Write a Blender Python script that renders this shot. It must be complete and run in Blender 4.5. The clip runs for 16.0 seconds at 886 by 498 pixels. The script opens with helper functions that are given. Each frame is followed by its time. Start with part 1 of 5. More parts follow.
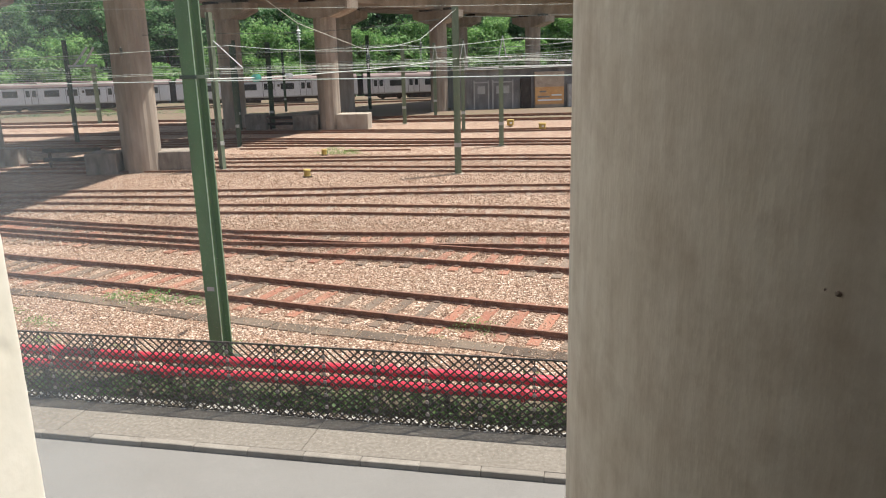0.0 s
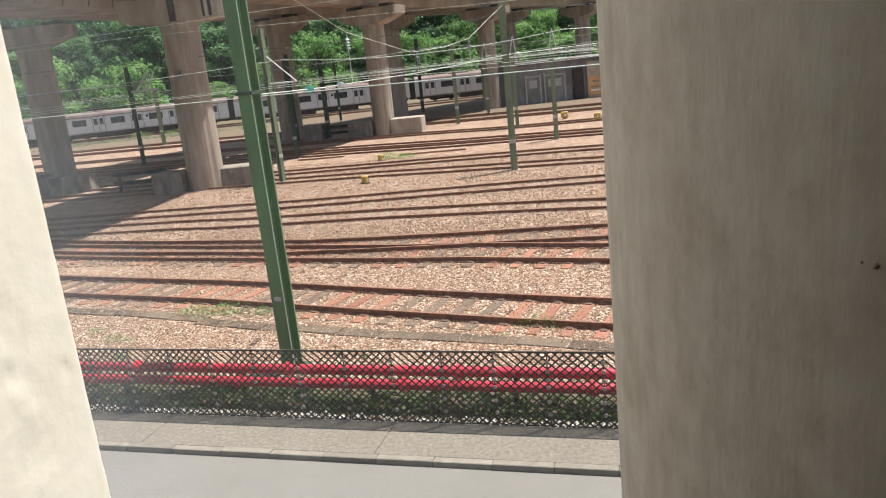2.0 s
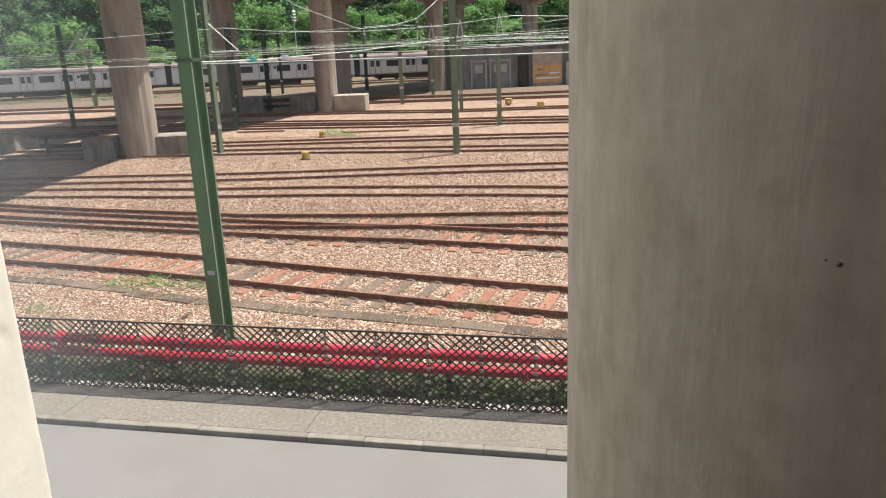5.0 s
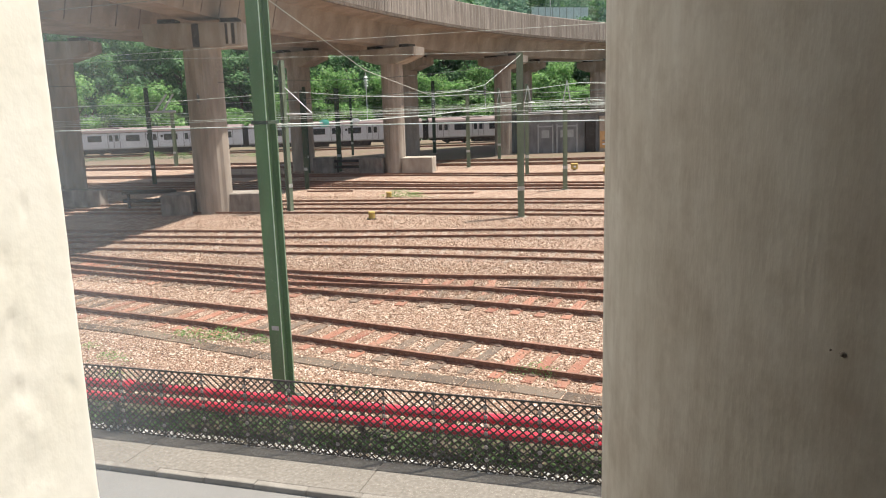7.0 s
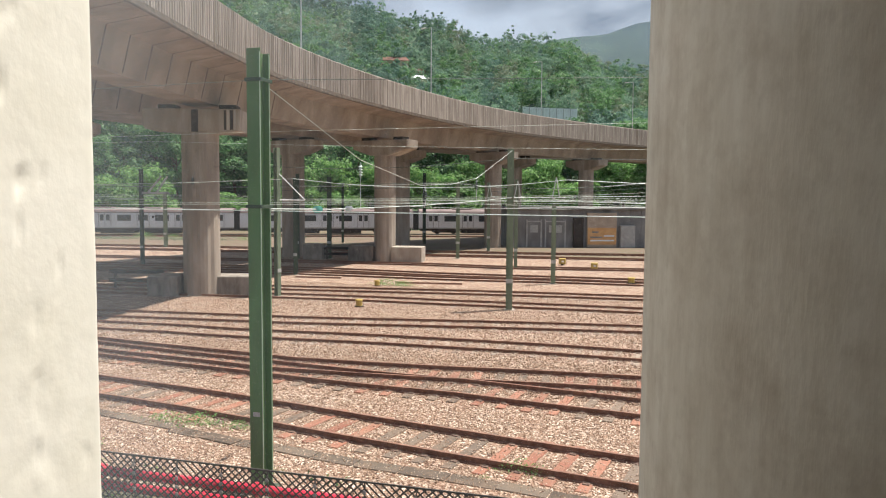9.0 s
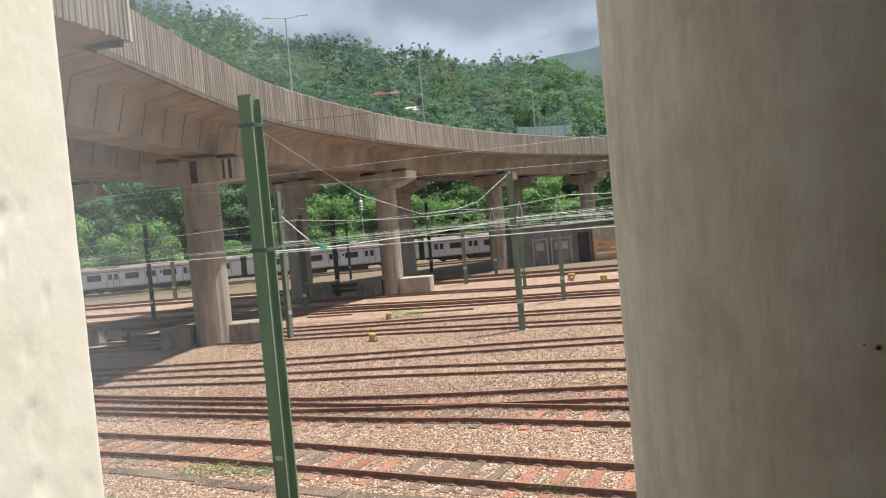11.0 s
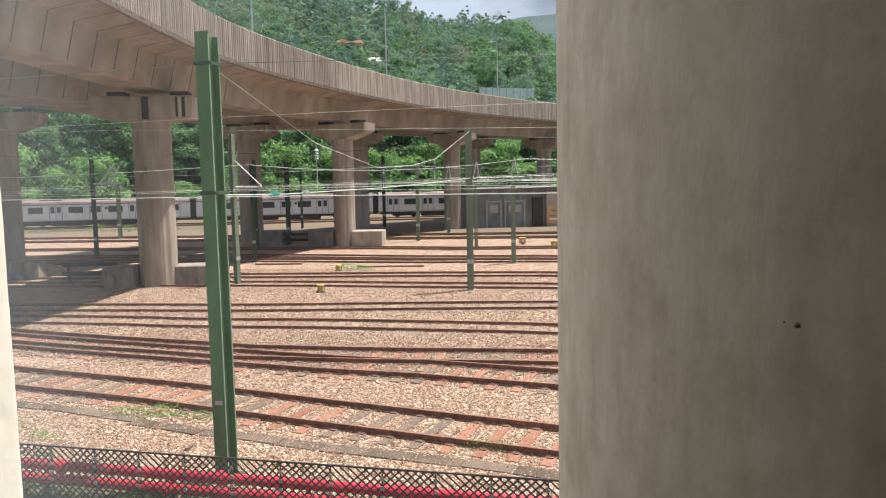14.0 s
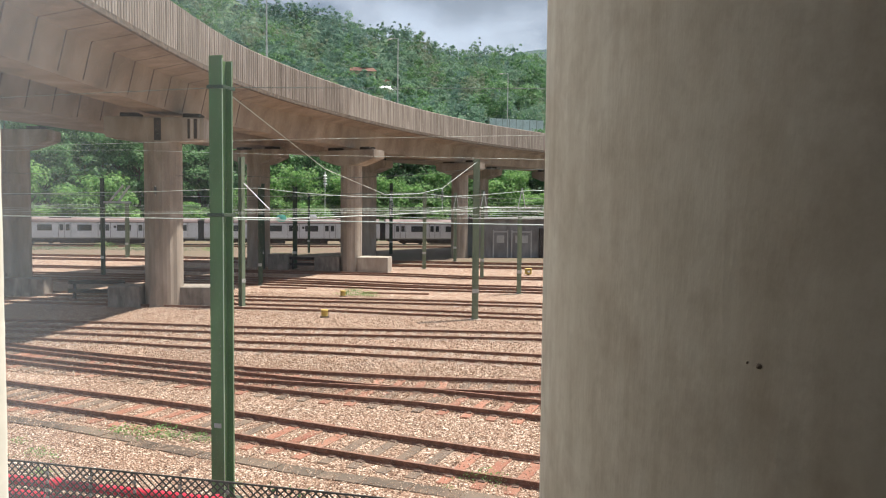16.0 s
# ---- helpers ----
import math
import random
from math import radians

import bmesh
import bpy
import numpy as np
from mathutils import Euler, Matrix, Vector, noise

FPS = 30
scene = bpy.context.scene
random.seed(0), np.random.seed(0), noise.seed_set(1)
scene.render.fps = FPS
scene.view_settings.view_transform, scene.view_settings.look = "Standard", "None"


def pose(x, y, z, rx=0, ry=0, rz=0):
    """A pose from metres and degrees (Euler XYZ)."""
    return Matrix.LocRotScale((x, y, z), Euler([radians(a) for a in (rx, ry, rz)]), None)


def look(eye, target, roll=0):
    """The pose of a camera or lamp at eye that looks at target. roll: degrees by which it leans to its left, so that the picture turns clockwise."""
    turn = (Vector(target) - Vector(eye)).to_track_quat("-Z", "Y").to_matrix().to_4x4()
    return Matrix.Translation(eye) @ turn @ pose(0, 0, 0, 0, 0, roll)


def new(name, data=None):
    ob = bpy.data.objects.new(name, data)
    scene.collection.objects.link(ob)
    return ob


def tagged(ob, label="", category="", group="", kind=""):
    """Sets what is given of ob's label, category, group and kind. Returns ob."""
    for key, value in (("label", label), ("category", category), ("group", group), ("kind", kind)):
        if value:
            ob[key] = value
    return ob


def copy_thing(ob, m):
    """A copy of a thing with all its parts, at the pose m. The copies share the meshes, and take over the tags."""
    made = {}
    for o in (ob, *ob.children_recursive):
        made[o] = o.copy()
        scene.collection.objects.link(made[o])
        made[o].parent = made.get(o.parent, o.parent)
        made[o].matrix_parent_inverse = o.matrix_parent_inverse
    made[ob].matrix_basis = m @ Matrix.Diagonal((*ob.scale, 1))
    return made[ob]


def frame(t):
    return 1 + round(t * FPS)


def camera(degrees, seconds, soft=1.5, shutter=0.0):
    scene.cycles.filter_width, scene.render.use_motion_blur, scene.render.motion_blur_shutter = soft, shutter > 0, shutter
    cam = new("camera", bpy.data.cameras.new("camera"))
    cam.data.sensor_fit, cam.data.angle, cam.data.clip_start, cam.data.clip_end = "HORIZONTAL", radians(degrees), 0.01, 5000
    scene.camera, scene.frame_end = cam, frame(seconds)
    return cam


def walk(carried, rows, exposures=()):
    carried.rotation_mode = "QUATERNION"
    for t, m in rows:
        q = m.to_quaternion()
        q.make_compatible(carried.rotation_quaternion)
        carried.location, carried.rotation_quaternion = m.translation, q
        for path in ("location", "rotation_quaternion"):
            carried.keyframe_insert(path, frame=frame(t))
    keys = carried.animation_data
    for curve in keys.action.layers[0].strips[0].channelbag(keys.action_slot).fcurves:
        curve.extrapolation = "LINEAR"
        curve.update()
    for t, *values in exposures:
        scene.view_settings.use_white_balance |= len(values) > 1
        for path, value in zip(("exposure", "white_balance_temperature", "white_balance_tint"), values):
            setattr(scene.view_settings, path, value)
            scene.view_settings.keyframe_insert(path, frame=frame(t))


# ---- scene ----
cam = camera(60.4, 16.0, 1.1)


def aim(x, y, z, yaw, pitch, roll):
    """Pose of the carried camera: yaw to the left from +y, pitch up, roll as look() takes it (degrees)."""
    a, b = radians(yaw), radians(pitch)
    way = Vector((-math.sin(a) * math.cos(b), math.cos(a) * math.cos(b), math.sin(b)))
    return look((x, y, z), Vector((x, y, z)) + way, roll)


# seconds, place, yaw, pitch, roll
PATH = [
    (0.0, 0.1067, 1.0966, 5.4074, 2.295, -14.092, -1.478),
    (0.5, 0.118, 1.094, 5.4065, 4.986, -13.668, -3.169),
    (1.0, 0.1284, 1.1006, 5.4052, 7.23, -13.429, -5.435),
    (1.5, 0.1248, 1.0977, 5.4057, 7.908, -13.293, -5.604),
    (2.0, 0.1285, 1.1007, 5.4035, 7.037, -13.846, -6.056),
    (2.5, 0.1255, 1.1043, 5.4009, 5.496, -15.036, -5.682),
    (3.0, 0.1126, 1.1074, 5.4022, 4.026, -15.709, -4.242),
    (3.5, 0.1115, 1.11, 5.4012, 2.594, -15.944, -3.148),
    (3.7, 0.111, 1.1085, 5.4016, 2.199, -15.927, -2.76),
    (5.8, 0.1065, 1.0955, 5.406, 3.123, -14.548, -1.526),
    (6.0, 0.1063, 1.0943, 5.4064, 4.625, -13.836, -1.485),
    (6.5, 0.1125, 1.0877, 5.4098, 6.351, -11.998, -1.758),
    (7.0, 0.1318, 1.0732, 5.4197, 7.028, -10.759, -1.738),
    (7.5, 0.1116, 1.0662, 5.4188, 7.477, -10.084, -1.033),
    (8.0, 0.1231, 1.0516, 5.4244, 5.253, -8.269, 0.897),
    (8.5, 0.0993, 1.0618, 5.413, 5.204, -4.555, 1.808),
    (9.0, 0.0844, 1.0672, 5.4033, 5.969, -3.962, 0.391),
    (9.2, 0.086, 1.066, 5.401, 6.662, -4.43, -0.309),
    (11.3, 0.118, 1.0535, 5.369, 6.253, -1.243, -5.251),
    (11.5, 0.1191, 1.0522, 5.3677, 5.012, -0.995, -3.366),
    (12.0, 0.0995, 1.0485, 5.3737, 2.049, -0.829, 2.576),
    (12.5, 0.1284, 1.0516, 5.3796, 3.003, -2.855, 2.127),
    (13.0, 0.128, 1.0717, 5.3742, 4.22, -6.068, -0.228),
    (13.5, 0.1202, 1.0719, 5.3695, 3.649, -6.493, -1.271),
    (14.0, 0.1265, 1.0682, 5.369, 3.066, -5.292, -1.161),
    (14.5, 0.1287, 1.0643, 5.3699, 2.614, -3.978, -1.014),
    (15.0, 0.1412, 1.0744, 5.3722, 2.554, -3.407, -0.485),
    (15.5, 0.1437, 1.0565, 5.3727, 3.422, -3.171, 0.412),
    (16.0, 0.1436, 1.0562, 5.3724, 3.509, -3.144, 0.542),
]
walk(cam, [(r[0], aim(*r[1:])) for r in PATH], [(0.0, 0.78), (3.5, 0.78), (6.0, 0.77), (6.5, 0.77), (7.0, 0.9), (7.5, 0.68), (8.0, 0.84), (8.5, 0.8), (9.0, 0.76), (11.5, 0.72), (12.5, 0.82), (15.0, 0.88), (16.0, 0.84)])

# ---- light ----
SUN_WAY = Vector((0.34, 0.185, 1.0)).normalized()
world = bpy.data.worlds.new("sky")
scene.world = world
world.use_nodes = True
wn, wl = world.node_tree.nodes, world.node_tree.links
wn.clear()
sky = wn.new("ShaderNodeTexSky")
sky.sky_type = "NISHITA"
sky.sun_disc = False
sky.sun_elevation = math.asin(SUN_WAY.z)
sky.sun_rotation = math.atan2(SUN_WAY.x, SUN_WAY.y)
sky.air_density, sky.dust_density = 1.0, 2.0
tc = wn.new("ShaderNodeTexCoord")
mp = wn.new("ShaderNodeMapping")
mp.inputs["Scale"].default_value = (1.0, 1.0, 2.2)
mp.inputs["Location"].default_value = (0.35, 0.1, 0.15)
nz = wn.new("ShaderNodeTexNoise")
nz.inputs["Scale"].default_value, nz.inputs["Detail"].default_value, nz.inputs["Roughness"].default_value = 2.6, 7.0, 0.52
cover = wn.new("ShaderNodeValToRGB")
cover.color_ramp.elements[0].position, cover.color_ramp.elements[0].color = 0.30, (0.15, 0.15, 0.15, 1)
cover.color_ramp.elements[1].position, cover.color_ramp.elements[1].color = 0.52, (0.95, 0.95, 0.95, 1)
shade = wn.new("ShaderNodeValToRGB")
shade.color_ramp.elements[0].position, shade.color_ramp.elements[0].color = 0.36, (5.6, 5.75, 5.9, 1)
shade.color_ramp.elements[1].position, shade.color_ramp.elements[1].color = 0.52, (1.5, 1.9, 2.5, 1)
mixc = wn.new("ShaderNodeMixRGB")
bg = wn.new("ShaderNodeBackground")
bg.inputs["Strength"].default_value = 0.1
out = wn.new("ShaderNodeOutputWorld")
wl.new(tc.outputs["Generated"], mp.inputs["Vector"])
wl.new(mp.outputs[0], nz.inputs["Vector"])
wl.new(nz.outputs[0], cover.inputs[0])
wl.new(nz.outputs[0], shade.inputs[0])
wl.new(cover.outputs[0], mixc.inputs[0])
wl.new(sky.outputs[0], mixc.inputs[1])
wl.new(shade.outputs[0], mixc.inputs[2])
cloud_at = wn.new("ShaderNodeMapping")
cloud_at.inputs["Scale"].default_value, cloud_at.inputs["Location"].default_value = (6.0, 0.0, 15.0), (0.18, 0.0, -4.5)
puff = wn.new("ShaderNodeTexNoise")
puff.inputs["Scale"].default_value, puff.inputs["Detail"].default_value = 9.0, 6.0
far_off = wn.new("ShaderNodeVectorMath")
far_off.operation = "LENGTH"
ragged = wn.new("ShaderNodeMath")
ragged.operation = "ADD"
body = wn.new("ShaderNodeValToRGB")
body.color_ramp.elements[0].position, body.color_ramp.elements[0].color = 1.1 / 2.4, (0.85, 0.85, 0.85, 1)
body.color_ramp.elements[1].position, body.color_ramp.elements[1].color = 1.75 / 2.4, (0, 0, 0, 1)
body.color_ramp.interpolation = "EASE"
scaled = wn.new("ShaderNodeMath")
scaled.operation = "MULTIPLY"
scaled.inputs[1].default_value = 1 / 2.4
heavy = wn.new("ShaderNodeMixRGB")
heavy.inputs[2].default_value = (1.75, 2.1, 2.6, 1)
wl.new(tc.outputs["Generated"], cloud_at.inputs["Vector"])
wl.new(cloud_at.outputs[0], far_off.inputs[0])
wl.new(tc.outputs["Generated"], puff.inputs["Vector"])
wl.new(far_off.outputs["Value"], ragged.inputs[0])
wl.new(puff.outputs[0], ragged.inputs[1])
wl.new(ragged.outputs[0], scaled.inputs[0])
wl.new(scaled.outputs[0], body.inputs[0])
wl.new(body.outputs[0], heavy.inputs[0])
wl.new(mixc.outputs[0], heavy.inputs[1])
wl.new(heavy.outputs[0], bg.inputs["Color"])
wl.new(bg.outputs[0], out.inputs[0])
sun_data = bpy.data.lights.new("sun", "SUN")
sun_data.energy, sun_data.angle, sun_data.color = 5.0, radians(0.55), (1.0, 0.95, 0.87)
sun = new("sun", sun_data)
sun.matrix_world = look(SUN_WAY * 200, (0, 0, 0))

# ---- materials ----
def material(name, stops, scale=4.0, detail=6.0, rough=0.8, metal=0.0, bump=0.2, fine=60.0, stretch=(1, 1, 1), stain=0.25,
             stain_scale=0.6, stain_colour=(0.12, 0.1, 0.08), mode="noise", per="", spec=0.4):
    """A worn surface: colour by noise (or cells) at one scale, stains at a larger one, relief at a fine one. Metres."""
    m = bpy.data.materials.new(name)
    m.use_nodes = True
    n, l = m.node_tree.nodes, m.node_tree.links
    b = n["Principled BSDF"]
    geo = n.new("ShaderNodeNewGeometry")
    mp = n.new("ShaderNodeMapping")
    mp.inputs["Scale"].default_value = stretch
    l.new(geo.outputs["Position"], mp.inputs["Vector"])
    ramp = n.new("ShaderNodeValToRGB")
    el = ramp.color_ramp.elements
    while len(el) < len(stops):
        el.new(0.5)
    for e, (p, c) in zip(el, stops):
        e.position, e.color = p, (*c, 1)
    if mode == "cells":
        tex = n.new("ShaderNodeTexVoronoi")
        tex.inputs["Scale"].default_value = scale
        l.new(mp.outputs[0], tex.inputs["Vector"])
        sep = n.new("ShaderNodeSeparateColor")
        l.new(tex.outputs["Color"], sep.inputs[0])
        l.new(sep.outputs[0], ramp.inputs[0])
        height = tex.outputs["Distance"]
    else:
        tex = n.new("ShaderNodeTexNoise")
        tex.inputs["Scale"].default_value, tex.inputs["Detail"].default_value = scale, detail
        l.new(mp.outputs[0], tex.inputs["Vector"])
        if per:
            src = n.new("ShaderNodeObjectInfo").outputs["Random"] if per == "object" else geo.outputs["Random Per Island"]
            mix = n.new("ShaderNodeMath")
            mix.operation = "MULTIPLY_ADD"
            mix.inputs[1].default_value = 0.75
            half = n.new("ShaderNodeMath")
            half.operation = "MULTIPLY"
            half.inputs[1].default_value = 0.3
            l.new(tex.outputs[0], half.inputs[0])
            l.new(src, mix.inputs[0])
            l.new(half.outputs[0], mix.inputs[2])
            l.new(mix.outputs[0], ramp.inputs[0])
        else:
            l.new(tex.outputs[0], ramp.inputs[0])
        ft = n.new("ShaderNodeTexNoise")
        ft.inputs["Scale"].default_value, ft.inputs["Detail"].default_value = fine, 4.0
        l.new(mp.outputs[0], ft.inputs["Vector"])
        height = ft.outputs[0]
    big = n.new("ShaderNodeTexNoise")
    big.inputs["Scale"].default_value, big.inputs["Detail"].default_value, big.inputs["Roughness"].default_value = stain_scale, 6.0, 0.65
    l.new(mp.outputs[0], big.inputs["Vector"])
    sr = n.new("ShaderNodeMapRange")
    sr.inputs[1].default_value, sr.inputs[2].default_value, sr.inputs[4].default_value = 0.45, 0.75, stain
    l.new(big.outputs[0], sr.inputs[0])
    mixc = n.new("ShaderNodeMixRGB")
    l.new(sr.outputs[0], mixc.inputs[0])
    l.new(ramp.outputs[0], mixc.inputs[1])
    mixc.inputs[2].default_value = (*stain_colour, 1)
    l.new(mixc.outputs[0], b.inputs["Base Color"])
    b.inputs["Roughness"].default_value, b.inputs["Metallic"].default_value = rough, metal
    b.inputs["Specular IOR Level"].default_value = spec
    if bump:
        bp = n.new("ShaderNodeBump")
        bp.inputs["Strength"].default_value = bump
        bp.inputs["Distance"].default_value = 0.02
        l.new(height, bp.inputs["Height"])
        l.new(bp.outputs[0], b.inputs["Normal"])
    return m


def leaf_material(name, dark, mid, light, per="island"):
    m = material(name, [(0.1, dark), (0.5, mid), (0.95, light)], scale=0.5, rough=0.55, bump=0, stain=0.3, stain_scale=0.12,
                 stain_colour=dark, per=per, spec=0.3)
    n, l = m.node_tree.nodes, m.node_tree.links
    b = n["Principled BSDF"]
    tr = n.new("ShaderNodeBsdfTranslucent")
    l.new(b.inputs["Base Color"].links[0].from_socket, tr.inputs[0])
    mx = n.new("ShaderNodeMixShader")
    mx.inputs[0].default_value = 0.5
    l.new(b.outputs[0], mx.inputs[1])
    l.new(tr.outputs[0], mx.inputs[2])
    l.new(mx.outputs[0], n["Material Output"].inputs[0])
    return m


M_BALLAST = material("ballast", [(0.0, (0.035, 0.019, 0.013)), (0.25, (0.17, 0.096, 0.064)), (0.6, (0.295, 0.196, 0.138)), (0.82, (0.465, 0.342, 0.256)), (1.0, (0.82, 0.715, 0.6))],
                     scale=27, mode="cells", rough=0.9, bump=1.0, stain=0.6, stain_scale=0.9, stain_colour=(0.27, 0.155, 0.105), spec=0.2)
M_STONE = material("ballast_stone", [(0.0, (0.08, 0.044, 0.03)), (0.3, (0.24, 0.15, 0.102)), (0.65, (0.385, 0.277, 0.202)), (1.0, (0.7, 0.6, 0.5))], scale=30, per="island",
                   rough=0.9, bump=0.2, stain=0.15, stain_colour=(0.36, 0.19, 0.12), spec=0.2)
M_PEBBLE = material("pale_pebble", [(0.0, (0.3, 0.28, 0.25)), (1.0, (0.75, 0.73, 0.7))], scale=30, per="island", rough=0.85, bump=0.1, stain=0.1)
M_RAIL = material("rusty_rail", [(0.3, (0.17, 0.083, 0.056)), (0.7, (0.3, 0.162, 0.112))], scale=8, rough=0.75, metal=0.2, bump=0.2, stain=0.4, stain_scale=1.2, stain_colour=(0.07, 0.04, 0.03))
M_SLEEPER = material("red_sleeper", [(0.2, (0.22, 0.09, 0.058)), (0.8, (0.31, 0.138, 0.09))], scale=6, per="object", rough=0.85, bump=0.4, fine=30, stain=0.75, stain_scale=2.2, stain_colour=(0.3, 0.2, 0.14))
M_SLEEPER_DARK = material("dark_sleeper", [(0.2, (0.1, 0.074, 0.056)), (0.8, (0.18, 0.136, 0.104))], scale=6, per="object", rough=0.88, bump=0.4, fine=30, stain=0.5, stain_scale=2.0, stain_colour=(0.26, 0.18, 0.125))
M_SLEEPER_GREY = material("grey_sleeper", [(0.2, (0.2, 0.15, 0.115)), (0.8, (0.32, 0.26, 0.21))], scale=6, per="object", rough=0.9, bump=0.4, fine=30, stain=0.6, stain_scale=1.2, stain_colour=(0.32, 0.22, 0.15))
M_CLIP = material("rail_clip", [(0.3, (0.1, 0.055, 0.04)), (0.7, (0.2, 0.13, 0.1))], scale=30, rough=0.7, bump=0)
M_TROUGH = material("trough_slab", [(0.3, (0.075, 0.056, 0.042)), (0.7, (0.145, 0.112, 0.084))], scale=9, per="object", rough=0.9, bump=0.4, stain=0.75, stain_scale=2.5, stain_colour=(0.21, 0.145, 0.1))
M_CINDER = material("dark_cinder", [(0.3, (0.1, 0.068, 0.048)), (0.7, (0.215, 0.155, 0.112))], scale=5, rough=0.95, bump=0.6, fine=14, stain=0.85, stain_scale=0.16, stain_colour=(0.115, 0.115, 0.055))
M_HILL = material("hill_scrub", [(0.3, (0.05, 0.09, 0.05)), (0.7, (0.09, 0.14, 0.08))], scale=0.3, rough=0.95, bump=0.5, fine=3, stain=0.3, stain_scale=0.05, stain_colour=(0.1, 0.12, 0.07))
M_SOIL = material("soil", [(0.3, (0.06, 0.05, 0.03)), (0.7, (0.16, 0.12, 0.08))], scale=8, rough=0.95, bump=0.8, fine=25, stain=0.4, stain_colour=(0.05, 0.07, 0.02))
M_GRASSY = material("grass_ground", [(0.3, (0.05, 0.08, 0.025)), (0.6, (0.12, 0.14, 0.05)), (0.8, (0.28, 0.22, 0.14))], scale=0.4, rough=0.95, bump=0.8, fine=12, stain=0.3, stain_colour=(0.04, 0.07, 0.02))
M_ASPHALT = material("road_surface", [(0.3, (0.165, 0.158, 0.147)), (0.55, (0.195, 0.187, 0.175)), (0.75, (0.225, 0.217, 0.203))], scale=55, detail=9, rough=0.9, bump=0.3, fine=140, stain=0.5, stain_scale=0.7, stain_colour=(0.15, 0.143, 0.132))
M_PAVE = material("pavement_concrete", [(0.3, (0.145, 0.127, 0.106)), (0.52, (0.195, 0.174, 0.147)), (0.66, (0.235, 0.212, 0.18)), (0.76, (0.33, 0.3, 0.255))], scale=16, detail=9, rough=0.92, bump=0.45, fine=70, stain=0.4, stain_scale=1.3, stain_colour=(0.13, 0.115, 0.095))
M_KERB = material("kerb_concrete", [(0.2, (0.18, 0.16, 0.137)), (0.6, (0.225, 0.203, 0.174)), (1.0, (0.29, 0.265, 0.23))], scale=24, detail=9, rough=0.9, bump=0.4, stain=0.6, stain_scale=4.0, stain_colour=(0.12, 0.1, 0.082), per="object")
M_CONC = material("viaduct_concrete", [(0.25, (0.25, 0.2, 0.16)), (0.5, (0.36, 0.305, 0.25)), (0.75, (0.5, 0.44, 0.375))], scale=1.3, rough=0.9, bump=0.2, fine=18,
                  stretch=(1, 1, 0.22), stain=0.6, stain_scale=0.9, stain_colour=(0.15, 0.115, 0.09))
M_GIRDER = material("girder_concrete", [(0.25, (0.22, 0.172, 0.13)), (0.5, (0.31, 0.25, 0.195)), (0.75, (0.41, 0.343, 0.275))], scale=0.7, rough=0.9, bump=0.2, fine=14,
                    stretch=(1, 1, 0.6), stain=0.6, stain_scale=0.45, stain_colour=(0.15, 0.11, 0.083))
M_PARAPET = material("parapet_concrete", [(0.3, (0.17, 0.14, 0.117)), (0.5, (0.275, 0.235, 0.2)), (0.72, (0.4, 0.352, 0.31))], scale=4.5, detail=9.0, rough=0.92, bump=0.25, fine=18,
                     stretch=(1, 1, 0.07), stain=0.9, stain_scale=1.2, stain_colour=(0.13, 0.1, 0.08))
M_STREAK = material("lime_streak", [(0.3, (0.42, 0.37, 0.32)), (0.7, (0.6, 0.55, 0.49))], scale=4, rough=0.95, bump=0.1, stretch=(1, 1, 0.1), stain=0.5, stain_scale=3.0, stain_colour=(0.2, 0.16, 0.13))
M_JOINT = material("dark_joint", [(0.3, (0.03, 0.025, 0.02)), (0.7, (0.07, 0.055, 0.045))], scale=4, rough=0.95, bump=0)
M_BLOCK = material("block_concrete", [(0.3, (0.32, 0.27, 0.22)), (0.7, (0.46, 0.41, 0.35))], scale=2.5, rough=0.9, bump=0.25, stretch=(1, 1, 0.4), stain=0.45, stain_scale=1.0, stain_colour=(0.2, 0.16, 0.13))
# Block concrete darkened by stains and by viaduct shade put into the colour.
M_BLOCK_SHADED = material("stained_shaded_block_concrete", [(0.3, (0.17, 0.145, 0.12)), (0.7, (0.33, 0.29, 0.25))], scale=3, rough=0.92, bump=0.3, stretch=(1, 1, 0.4), stain=0.7, stain_scale=1.2, stain_colour=(0.09, 0.075, 0.062))
M_COLUMN = material("column_plaster", [(0.3, (0.74, 0.68, 0.6)), (0.5, (0.82, 0.765, 0.69)), (0.7, (0.88, 0.835, 0.765))], scale=48, detail=9, rough=0.85, bump=0.06, fine=120,
                    stretch=(1, 1, 0.24), stain=0.3, stain_scale=13.0, stain_colour=(0.62, 0.54, 0.45))


def add_blotches(m, colour, scale, amount):
    """Damp, brownish blotches over a plaster."""
    n, l = m.node_tree.nodes, m.node_tree.links
    b = n["Principled BSDF"]
    base = b.inputs["Base Color"].links[0].from_socket
    geo = n.new("ShaderNodeNewGeometry")
    tex = n.new("ShaderNodeTexNoise")
    tex.inputs["Scale"].default_value, tex.inputs["Detail"].default_value, tex.inputs["Roughness"].default_value = scale, 9.0, 0.68
    l.new(geo.outputs["Position"], tex.inputs["Vector"])
    part_of = n.new("ShaderNodeMapRange")
    part_of.inputs[1].default_value, part_of.inputs[2].default_value, part_of.inputs[4].default_value = 0.47, 0.72, amount
    l.new(tex.outputs[0], part_of.inputs[0])
    mix = n.new("ShaderNodeMixRGB")
    l.new(part_of.outputs[0], mix.inputs[0])
    l.new(base, mix.inputs[1])
    mix.inputs[2].default_value = (*colour, 1)
    l.new(mix.outputs[0], b.inputs["Base Color"])


